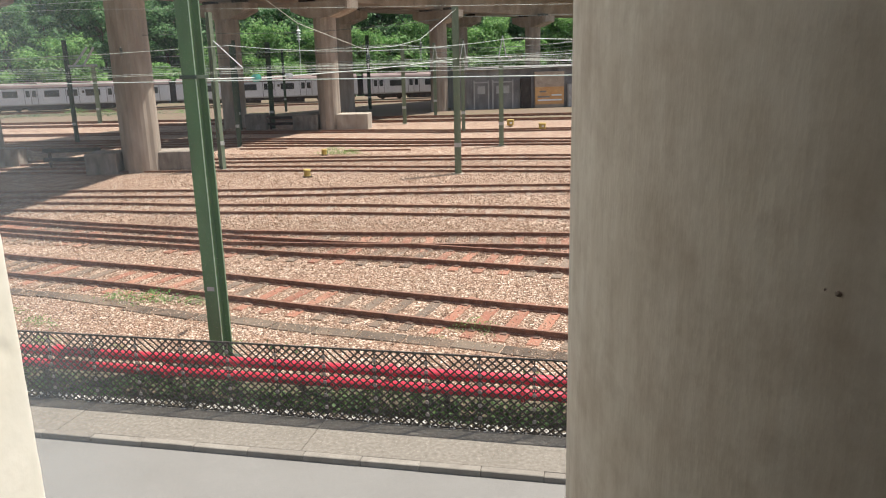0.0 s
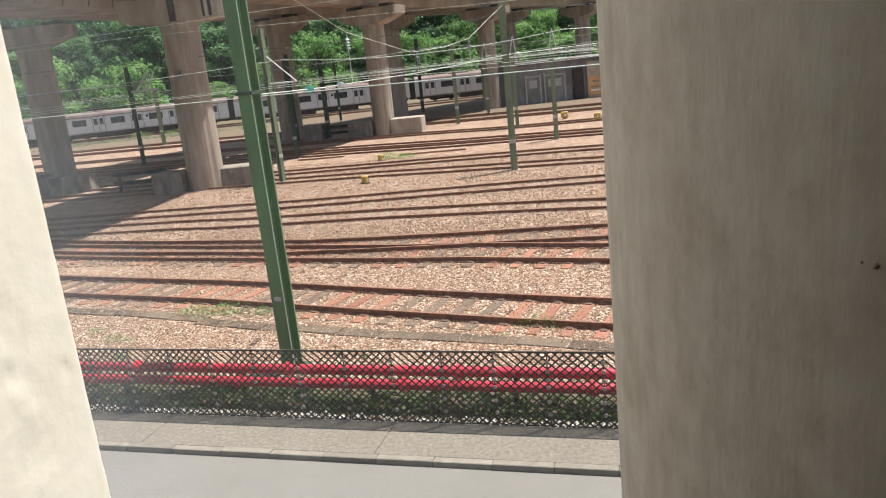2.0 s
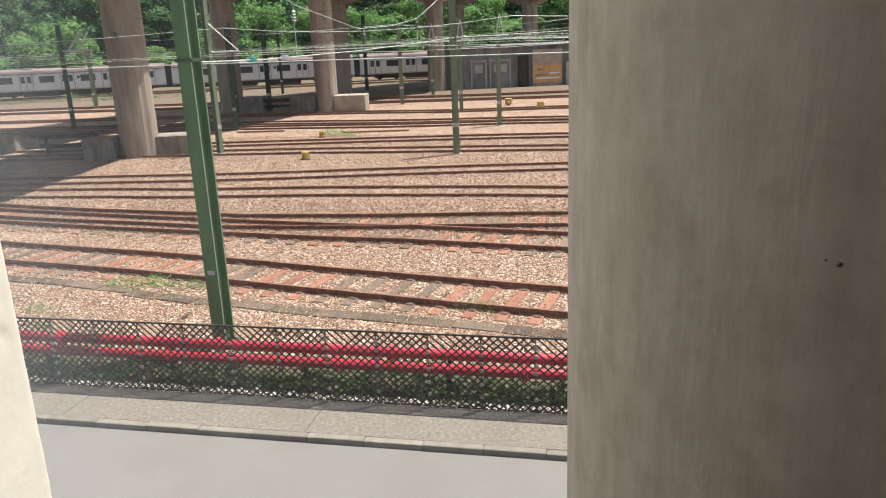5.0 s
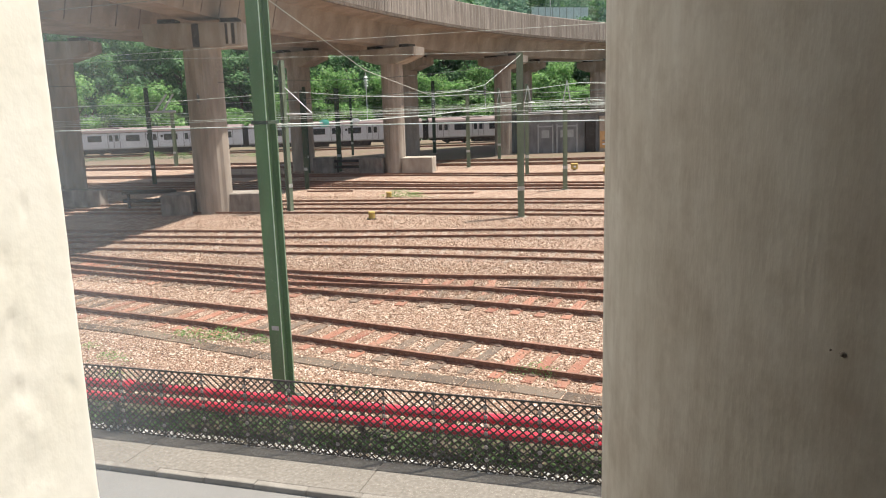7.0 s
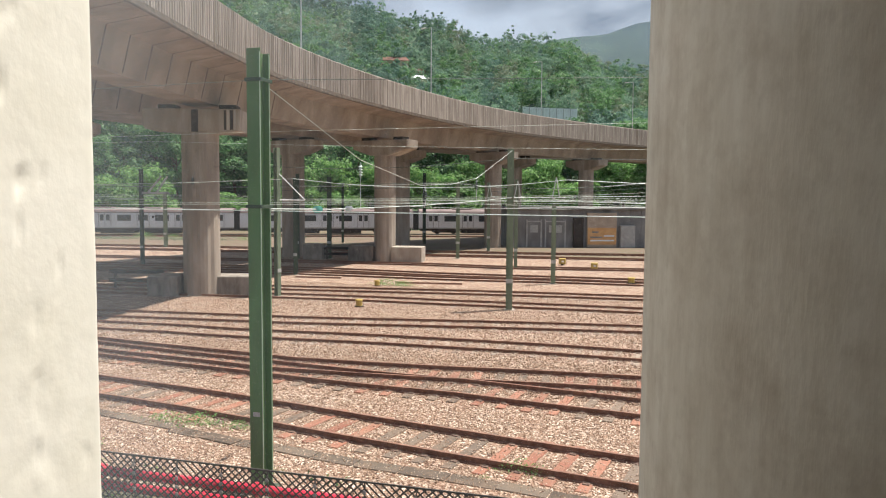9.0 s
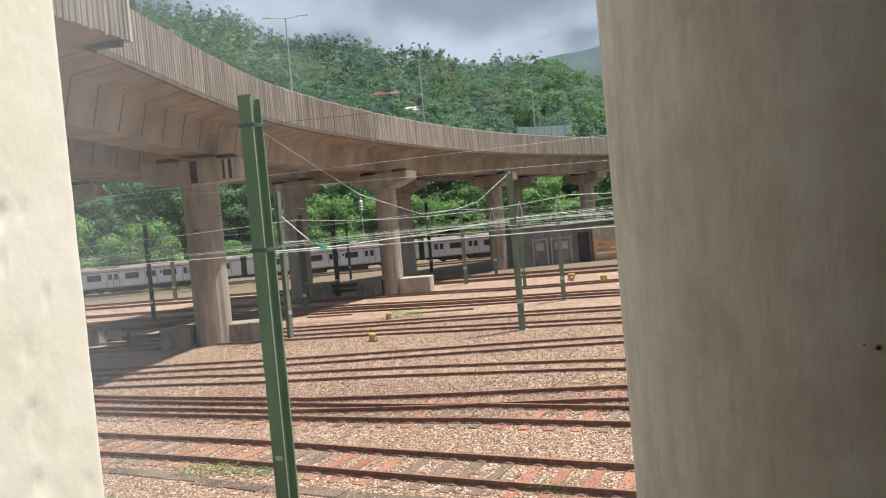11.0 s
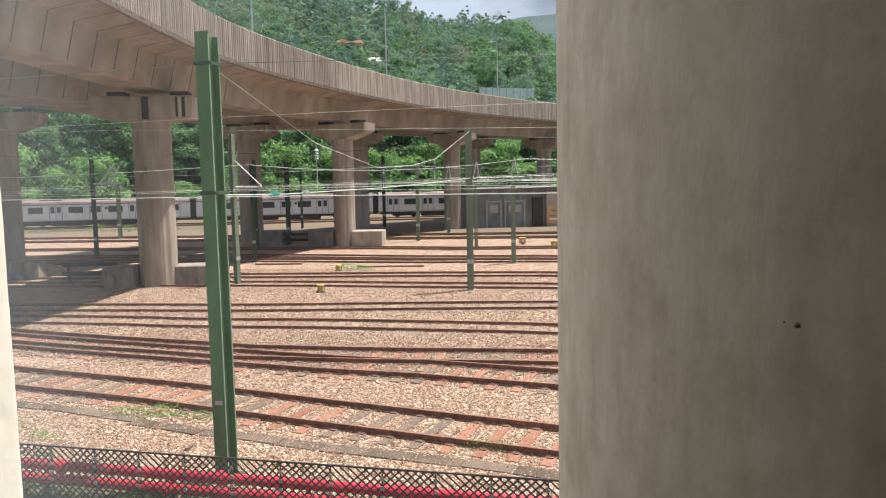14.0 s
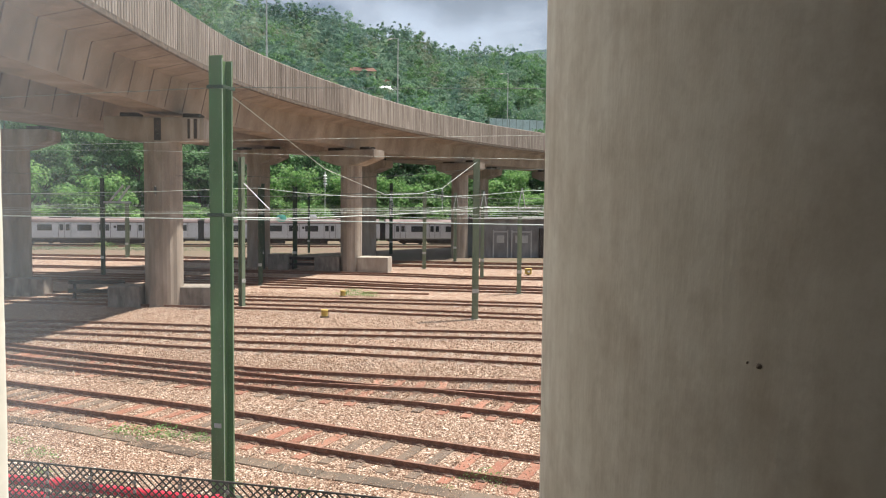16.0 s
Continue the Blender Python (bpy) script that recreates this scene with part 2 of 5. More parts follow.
add_blotches(M_COLUMN, (0.44, 0.355, 0.275), 13.0, 0.45)
add_blotches(M_COLUMN, (0.5, 0.43, 0.35), 38.0, 0.35)
M_CREAM = material("cream_paint", [(0.3, (0.76, 0.727, 0.63)), (0.7, (0.83, 0.8, 0.72))], scale=9, rough=0.7, bump=0.05, fine=40, stain=0.25, stain_scale=7.0, stain_colour=(0.75, 0.72, 0.63))
M_SPOT = material("dark_spot", [(0.3, (0.3, 0.24, 0.195)), (0.7, (0.42, 0.345, 0.285))], scale=60, rough=0.9, bump=0.2)
# Very dark so the unseen landing shell bounces little light onto the column.
M_INSIDE = material("unseen_dark_paint", [(0.3, (0.055, 0.036, 0.025)), (0.7, (0.085, 0.058, 0.041))], scale=3, rough=0.9, bump=0.1)
M_GREEN = material("green_paint", [(0.3, (0.075, 0.16, 0.055)), (0.7, (0.125, 0.235, 0.085))], scale=3, rough=0.5, bump=0.08, fine=30, stretch=(1, 1, 0.3), stain=0.55, stain_scale=1.8, stain_colour=(0.1, 0.105, 0.048), spec=0.5)
M_GREEN_EDGE = material("pale_green_edge", [(0.3, (0.5, 0.6, 0.45)), (0.7, (0.62, 0.7, 0.56))], scale=5, rough=0.4, bump=0)
M_MAST = material("faded_green_paint", [(0.3, (0.12, 0.165, 0.105)), (0.7, (0.2, 0.245, 0.165))], scale=3, rough=0.55, bump=0.05, stretch=(1, 1, 0.3), stain=0.4, stain_colour=(0.1, 0.09, 0.06))
M_WEBJOINT = material("joint_stain", [(0.35, (0.07, 0.052, 0.04)), (0.65, (0.17, 0.13, 0.1))], scale=5, rough=0.95, bump=0)
# Dark clamp paint; on masts under the viaducts it carries their shade.
M_DARKMAST = material("dark_green_with_shade", [(0.3, (0.025, 0.05, 0.03)), (0.7, (0.05, 0.085, 0.05))], scale=3, rough=0.5, bump=0.05, stain=0.3)
M_GALV = material("galvanised_steel", [(0.3, (0.4, 0.42, 0.4)), (0.7, (0.62, 0.64, 0.62))], scale=8, rough=0.4, metal=0.6, bump=0)
M_WIRE = material("weathered_wire", [(0.3, (0.5, 0.57, 0.52)), (0.7, (0.7, 0.76, 0.71))], scale=3, rough=0.45, metal=0.2, bump=0)
M_WIRE_DARK = material("dark_wire", [(0.3, (0.05, 0.07, 0.06)), (0.7, (0.11, 0.13, 0.12))], scale=3, rough=0.5, bump=0)
M_TEAL = material("teal_glaze", [(0.3, (0.16, 0.5, 0.44)), (0.7, (0.26, 0.62, 0.55))], scale=5, rough=0.2, bump=0)
M_FENCE = material("brown_black_paint", [(0.3, (0.032, 0.027, 0.023)), (0.7, (0.062, 0.052, 0.044))], scale=9, rough=0.45, bump=0.1, stain=0.3, stain_colour=(0.07, 0.055, 0.042))
M_RIVET = material("fence_plate", [(0.3, (0.2, 0.18, 0.16)), (0.7, (0.32, 0.29, 0.26))], scale=9, rough=0.5, bump=0.1)
M_RED = material("red_pipe_paint", [(0.3, (0.5, 0.022, 0.045)), (0.7, (0.62, 0.04, 0.075))], scale=5, rough=0.35, bump=0.05, stain=0.25, stain_scale=2.0, stain_colour=(0.4, 0.03, 0.03), spec=0.5)
M_STEEL = material("brushed_train_steel", [(0.3, (0.6, 0.615, 0.65)), (0.7, (0.72, 0.735, 0.77))], scale=0.7, rough=0.45, metal=0.1, bump=0.03, stain=0.25, stain_colour=(0.45, 0.44, 0.44))
M_ROOF = material("train_roof", [(0.3, (0.16, 0.12, 0.115)), (0.7, (0.26, 0.2, 0.19))], scale=1.0, rough=0.8, bump=0.1, stretch=(0.4, 1, 1), stain=0.5, stain_colour=(0.12, 0.08, 0.07))
M_UNDER = material("underframe", [(0.3, (0.025, 0.02, 0.018)), (0.7, (0.06, 0.045, 0.038))], scale=2, rough=0.8, bump=0.2)
M_DARKGLASS = material("tinted_glass", [(0.3, (0.03, 0.034, 0.038)), (0.7, (0.07, 0.076, 0.08))], scale=1, rough=0.15, bump=0, stain=0, spec=0.8)
M_RUBBER = material("dark_rubber", [(0.3, (0.02, 0.02, 0.02)), (0.7, (0.045, 0.042, 0.04))], scale=2, rough=0.85, bump=0.2)
M_CLAD = material("grey_cladding", [(0.3, (0.155, 0.15, 0.15)), (0.5, (0.235, 0.228, 0.225)), (0.75, (0.31, 0.305, 0.3))], scale=1.2, rough=0.7, bump=0.1, stretch=(1, 1, 0.3), stain=0.5, stain_scale=0.7, stain_colour=(0.11, 0.095, 0.088))
M_CLADPALE = material("pale_metal_trim", [(0.3, (0.36, 0.35, 0.34)), (0.7, (0.5, 0.49, 0.47))], scale=3, rough=0.6, bump=0.05)
M_ORANGE = material("orange_panel", [(0.3, (0.6, 0.3, 0.1)), (0.7, (0.72, 0.42, 0.18))], scale=2, rough=0.6, bump=0.05, stain=0.3, stain_colour=(0.6, 0.5, 0.4))
M_TAN = material("tan_panel", [(0.3, (0.4, 0.31, 0.24)), (0.7, (0.52, 0.42, 0.33))], scale=2, rough=0.7, bump=0.05)
M_YELLOW = material("yellow_paint", [(0.3, (0.4, 0.28, 0.05)), (0.7, (0.58, 0.43, 0.13))], scale=12, rough=0.5, bump=0.1, stain=0.45, stain_scale=5, stain_colour=(0.25, 0.15, 0.05))
M_WHITE = material("white_sheet", [(0.3, (0.76, 0.78, 0.8)), (0.7, (0.86, 0.88, 0.9))], scale=1, rough=0.6, bump=0)
M_TERRA = material("terracotta_roof", [(0.3, (0.13, 0.06, 0.045)), (0.7, (0.19, 0.09, 0.065))], scale=2, rough=0.85, bump=0.1)
M_BARK = material("bark", [(0.3, (0.07, 0.05, 0.035)), (0.7, (0.16, 0.125, 0.09))], scale=6, rough=0.95, bump=0.4, stretch=(1, 1, 0.3))
M_LEAF = leaf_material("leaf_mid", (0.042, 0.112, 0.042), (0.112, 0.245, 0.09), (0.25, 0.41, 0.185))
M_LEAF_B = leaf_material("leaf_bright", (0.075, 0.175, 0.05), (0.18, 0.365, 0.1), (0.36, 0.53, 0.21))
M_LEAF_D = leaf_material("leaf_dark", (0.03, 0.06, 0.02), (0.065, 0.13, 0.04), (0.14, 0.23, 0.08))
# Haze is put into these hillside colours: pale, bluish, little contrast between leaves.
M_WOOD = leaf_material("hazy_far_leaf", (0.085, 0.165, 0.115), (0.145, 0.255, 0.165), (0.235, 0.37, 0.235))
M_WOOD_D = leaf_material("hazy_far_dark_leaf", (0.07, 0.145, 0.12), (0.112, 0.208, 0.157), (0.175, 0.288, 0.21))
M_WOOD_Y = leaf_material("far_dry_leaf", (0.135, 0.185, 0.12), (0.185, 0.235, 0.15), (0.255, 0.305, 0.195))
# The blue-grey of distance haze is put into this colour.
M_MOUNTAIN = material("hazy_mountain_scrub", [(0.3, (0.03, 0.056, 0.074)), (0.7, (0.05, 0.082, 0.095))], scale=0.02, rough=0.95, bump=0.0, stain=0.3, stain_scale=0.005, stain_colour=(0.08, 0.13, 0.08))


def hazed_glass():
    """Clear glass with a thin dust film, thickened upwards and leftwards to paint haze over the view."""
    m = bpy.data.materials.new("hazed_glass")
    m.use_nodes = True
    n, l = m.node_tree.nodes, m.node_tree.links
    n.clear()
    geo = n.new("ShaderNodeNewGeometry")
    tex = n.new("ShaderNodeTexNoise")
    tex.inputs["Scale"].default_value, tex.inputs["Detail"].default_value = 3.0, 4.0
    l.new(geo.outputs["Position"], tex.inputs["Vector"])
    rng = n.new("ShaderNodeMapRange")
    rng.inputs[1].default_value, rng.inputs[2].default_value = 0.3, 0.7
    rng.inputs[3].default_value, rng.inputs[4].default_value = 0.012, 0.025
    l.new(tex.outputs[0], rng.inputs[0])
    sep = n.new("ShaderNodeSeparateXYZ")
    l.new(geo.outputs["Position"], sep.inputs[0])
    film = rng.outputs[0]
    # extra film towards top and left imitates distant haze and glare
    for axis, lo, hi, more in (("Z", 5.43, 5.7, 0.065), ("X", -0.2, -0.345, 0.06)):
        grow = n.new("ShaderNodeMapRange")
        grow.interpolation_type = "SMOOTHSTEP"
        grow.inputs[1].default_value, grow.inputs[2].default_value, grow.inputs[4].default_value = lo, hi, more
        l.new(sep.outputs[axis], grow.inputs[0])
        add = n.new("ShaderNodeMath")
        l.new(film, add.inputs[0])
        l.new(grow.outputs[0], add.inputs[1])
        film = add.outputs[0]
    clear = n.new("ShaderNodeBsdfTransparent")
    veil = n.new("ShaderNodeBsdfTranslucent")
    veil.inputs[0].default_value = (0.7, 0.78, 0.84, 1)
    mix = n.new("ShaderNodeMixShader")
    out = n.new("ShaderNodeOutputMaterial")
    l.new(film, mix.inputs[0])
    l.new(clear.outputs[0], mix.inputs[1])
    l.new(veil.outputs[0], mix.inputs[2])
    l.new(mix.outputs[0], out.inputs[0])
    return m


M_PANE = hazed_glass()


# ---- mesh helpers ----
def mesh_of(bm, name, mat, smooth=False):
    me = bpy.data.meshes.new(name)
    bm.to_mesh(me)
    bm.free()
    for m in mat if isinstance(mat, (list, tuple)) else [mat]:
        me.materials.append(m)
    if smooth:
        me.polygons.foreach_set("use_smooth", [True] * len(me.polygons))
    return me


def part(name, bm, mat, parent=None, label="", smooth=False):
    ob = new(name, mesh_of(bm, name, mat, smooth) if isinstance(bm, bmesh.types.BMesh) else bm)
    ob.parent = parent
    if label:
        ob["label"] = label
    return ob


def holder(name, m, label, category, group="", kind=""):
    ob = new(name)
    ob.empty_display_size = 0.2
    ob.matrix_world = m
    return tagged(ob, label, category, group, kind)


def box(bm, lo, hi, bevel=0.0, m=None):
    lo, hi = Vector(lo), Vector(hi)
    made = bmesh.ops.create_cube(bm, size=1.0, matrix=Matrix.LocRotScale((lo + hi) / 2, None, hi - lo))
    vs = made["verts"]
    if bevel:
        es = list({e for v in vs for e in v.link_edges})
        vs = list({v for f in bmesh.ops.bevel(bm, geom=es, offset=bevel, segments=1, affect="EDGES")["faces"] for v in f.verts} | {v for v in vs if v.is_valid})
    if m is not None:
        bmesh.ops.transform(bm, matrix=m, verts=vs)
    return bm


def boxes(*items, bevel=0.0):
    bm = bmesh.new()
    for lo, hi in items:
        box(bm, lo, hi, bevel)
    return bm


def rod(bm, a, b, r, sides=8, r2=None):
    a, b = Vector(a), Vector(b)
    d = b - a
    m = Matrix.Translation((a + b) / 2) @ d.to_track_quat("Z", "Y").to_matrix().to_4x4()
    bmesh.ops.create_cone(bm, cap_ends=True, segments=sides, radius1=r, radius2=r if r2 is None else r2, depth=d.length, matrix=m)
    return bm


def rods(*items, r=0.03, sides=6):
    bm = bmesh.new()
    for a, b in items:
        rod(bm, a, b, r, sides)
    return bm


def smooth_line(pts, step=1.0):
    """A smooth plan curve (Catmull-Rom) through points, sampled about every step metres."""
    p = [Vector(q) for q in pts]
    p = [2 * p[0] - p[1]] + p + [2 * p[-1] - p[-2]]
    res = []
    for i in range(1, len(p) - 2):
        n = max(1, int((p[i + 1] - p[i]).length / step))
        for k in range(n):
            t = k / n
            res.append(0.5 * (2 * p[i] + (p[i + 1] - p[i - 1]) * t + (2 * p[i - 1] - 5 * p[i] + 4 * p[i + 1] - p[i + 2]) * t * t
                              + (3 * p[i] - p[i - 1] - 3 * p[i + 1] + p[i + 2]) * t ** 3))
    res.append(p[-2])
    return res


def sides_of(line):
    """Unit normals to the right of a plan line."""
    res = []
    for i in range(len(line)):
        d = line[min(i + 1, len(line) - 1)] - line[max(i - 1, 0)]
        d = Vector((d.x, d.y)).normalized()
        res.append(Vector((d.y, -d.x)))
    return res


def sweep(line, profile, closed=True, bm=None):
    """Carries a profile of (to the right, up) along a plan line."""
    bm = bm or bmesh.new()
    rows = []
    for p, s in zip(line, sides_of(line)):
        z = p.z if len(p) > 2 else 0.0
        rows.append([bm.verts.new((p.x + s.x * a, p.y + s.y * a, z + b)) for a, b in profile])
    n = len(profile)
    for r0, r1 in zip(rows, rows[1:]):
        for k in range(n if closed else n - 1):
            bm.faces.new((r0[k], r1[k], r1[(k + 1) % n], r0[(k + 1) % n]))
    if closed:
        bm.faces.new(rows[0][::-1])
        bm.faces.new(rows[-1])
    bmesh.ops.recalc_face_normals(bm, faces=bm.faces)
    return bm


# ---- the plan ----
# The street runs along S_U; S_N points from the kerb to the railway yard.
S_O, S_U, S_N = Vector((1.27, 10.12)), Vector((0.985, -0.172)), Vector((0.172, 0.985))
STREET = Matrix(((S_U.x, S_N.x, 0, S_O.x), (S_U.y, S_N.y, 0, S_O.y), (0, 0, 1, 0), (0, 0, 0, 1)))
TRACKS = {
    "A": [(-75, 37), (-45, 30.5), (-25, 25.2), (-11.8, 20.86), (-7.97, 19.62), (-3.8, 17.99), (-1.05, 16.97), (1.9, 15.91), (10, 13.2), (26, 9.2), (60, 3.4)],
    "B": [(-75, 44.5), (-45, 36), (-25, 30.0), (-14.9, 26.4), (-10.1, 24.97), (-7.45, 24.15), (-4.85, 23.77), (-2.05, 23.45), (1.45, 23.2), (10, 22.1), (26, 20), (60, 16)],
    "B2": [(-75, 43.7), (-45, 35.2), (-25, 29.2), (-12.97, 25.12), (-8.6, 23.8), (-6.25, 23.08), (-3.98, 22.43), (-1.55, 21.87), (1.45, 20.9), (10, 18.4), (26, 14.4), (60, 8.5)],
    "C": [(-75, 36.2), (-40, 32.4), (-16.5, 30.2), (-11.3, 29.35), (-5.65, 28.8), (-2.4, 28.3), (1.6, 27.65), (3.7, 27.15), (12, 25.6), (26, 23.4), (60, 19)],
    "D": [(-75, 36.2), (-40, 34.4), (-18.1, 33.2), (-9.6, 32.6), (-2.8, 32.6), (1.9, 32.5), (12, 32.1), (26, 31.5), (60, 30)],
    "E": [(-75, 42.6), (-40, 41.8), (-12.3, 40.2), (-3.6, 39.0), (2.2, 38.2), (5.7, 37.6), (14, 36.4), (26, 35), (60, 32)],
    "E2": [(-75, 46), (-40, 45.2), (-12.8, 43.6), (-3.8, 43.2), (2.4, 42.7), (6.3, 42.2), (14, 41.4), (26, 40), (60, 37)],
    "F": [(-80, 57.8), (-40, 57), (-16.6, 55.2), (-4.7, 52.6), (2.9, 51.6), (7.6, 50.8), (20, 49), (60, 44)],
    "F2": [(-80, 53.8), (-40, 53.4), (-16.6, 52.2), (-4.7, 50.2), (2.9, 49.6), (7.6, 48.9), (20, 47), (60, 42)],
    "G": [(-80, 64.4), (-40, 63.2), (-16, 61.0), (-7.7, 60.2), (-0.9, 58.6), (8.8, 58.4), (24, 57.5), (60, 55)],
    "H": [(-80, 74), (-40, 72), (-8.8, 69.4), (-1.1, 68.8), (10.1, 67.9), (26, 66.5), (60, 64)],
    "I": [(-80, 78), (-40, 76.5), (-8.8, 74.2), (1.4, 73.4), (10.9, 73.4), (26, 73), (60, 72)],
    "J": [(-100, 85.9), (-55.1, 93.5), (-12.1, 101.4), (20, 106)],
}
TRAIN_A, TRAIN_B = Vector((-55.15, 97.0)), Vector((-12.12, 107.0))
EDGE = [(-12.6, 5), (-12.9, 16), (-13.35, 26.6), (-13.75, 35), (-13.5, 44), (-11.1, 55.5), (-6.7, 69), (-0.9, 81), (6.2, 91.5), (15.6, 103), (27, 114), (42, 126)]


# ---- ground, road, pavement ----
def build_ground():
    # one sheet out to the horizon, stepping down to the street at the kerb
    bm = bmesh.new()
    cols = [-2500, -400, -120, -60, -30, -15, -8, -4, 0, 4, 8, 15, 30, 60, 120, 400, 2500]
    rows = [(-2500, -0.16), (-300, -0.16), (-60, -0.16), (-14, -0.16), (0.05, -0.16), (0.06, -0.03), (1.1, -0.03), (2.3, 0.02), (10, 0.0), (30, 0.0), (59, 0.0),
            (105, 0.0), (160, 0.0), (400, 0.0), (2500, 0.0)]
    grid = [[bm.verts.new(STREET @ Vector((u, v, z))) for u in cols] for v, z in rows]
    for j in range(len(rows) - 1):
        for i in range(len(cols) - 1):
            f = bm.faces.new((grid[j][i], grid[j][i + 1], grid[j + 1][i + 1], grid[j + 1][i]))
            v = rows[j][0]
            f.material_index = 1 if 0.9 < v < 2.2 else (0 if 2.2 < v < 58 else (3 if 58 < v < 104 else 2))
    tagged(part("ground", bm, [M_BALLAST, M_SOIL, M_GRASSY, M_CINDER]), "wide railway yard ground of pinkish brown ballast", "ground", kind="structure")
    # road
    tagged(part("road", box(bmesh.new(), (-90, -8.2, -0.3), (90, -0.004, -0.085), 0, STREET), M_ASPHALT), "pale grey worn asphalt street beside the yard", "road", kind="structure")
    pave = tagged(part("pavement", box(bmesh.new(), (-90, 0.13, -0.2), (90, 1.16, -0.012), 0, STREET), M_JOINT), "grey concrete pavement of cast slabs along the fence", "pavement", kind="structure")
    rng = random.Random(3)
    for i in range(-16, 17):
        bm = bmesh.new()
        box(bm, (-1.995, 0.135, -0.1), (1.995, 1.15, rng.uniform(-0.002, 0.002)), 0.005)
        ob = part("slab", bm, M_PAVE, pave)
        ob.matrix_basis = STREET @ pose(i * 4.0 - 1.75, 0, 0)
    kerb = tagged(part("kerb", box(bmesh.new(), (-90, 0.01, -0.3), (90, 0.12, -0.03), 0, STREET), M_JOINT), "worn concrete kerbstones at the pavement edge", "kerb", kind="structure")
    me = mesh_of(box(bmesh.new(), (-0.423, 0, -0.16), (0.423, 0.13, 0.004), 0.01), "kerbstone", M_KERB)
    for i in range(-70, 71):
        ob = part("kerbstone", me, None, kerb)
        ob.matrix_basis = STREET @ pose(i * 0.85 + 0.15, rng.uniform(-0.004, 0.004), rng.uniform(-0.006, 0.004))
    return pave


build_ground()


# ---- the shaded building that the view looks out of ----
def plaster_skin(z0, z1):
    """The uneven plaster on the wall end: patches of lumps, a few pits, a worn outer corner."""
    ys = [1.5 + 0.282 * k / 52 for k in range(53)]
    zs = [z0] + [4.3 + 0.007 * k for k in range(301)] + [z1]
    bm = bmesh.new()
    rows = []
    for z in zs:
        row = []
        for y in ys:
            patch = min(1.0, max(0.0, noise.noise(Vector((y * 11, z * 5, 3.0))) * 2.2 - 0.1))
            lump = noise.fractal(Vector((y * 42, z * 26, 0.0)), 1.0, 2.1, 4)
            pit = max(0.0, noise.noise(Vector((y * 55, z * 30, 9.0))) - 0.48)
            corner = max(0.0, (y - 1.774) / 0.008)
            worn = noise.noise(Vector((0.0, z * 38, 5.0))) * 0.0018
            d = 0.0012 * patch * lump - 0.011 * pit + 0.0003 * noise.noise(Vector((y * 16, z * 9, 1.0)))
            row.append(bm.verts.new((-0.334 + d - 0.006 * corner ** 2, y + worn * min(1.0, corner + 0.2), z)))
        rows.append(row)
    for r0, r1 in zip(rows, rows[1:]):
        for k in range(len(ys) - 1):
            bm.faces.new((r0[k], r0[k + 1], r1[k + 1], r1[k]))
    bmesh.ops.recalc_face_normals(bm, faces=bm.faces)
    return bm


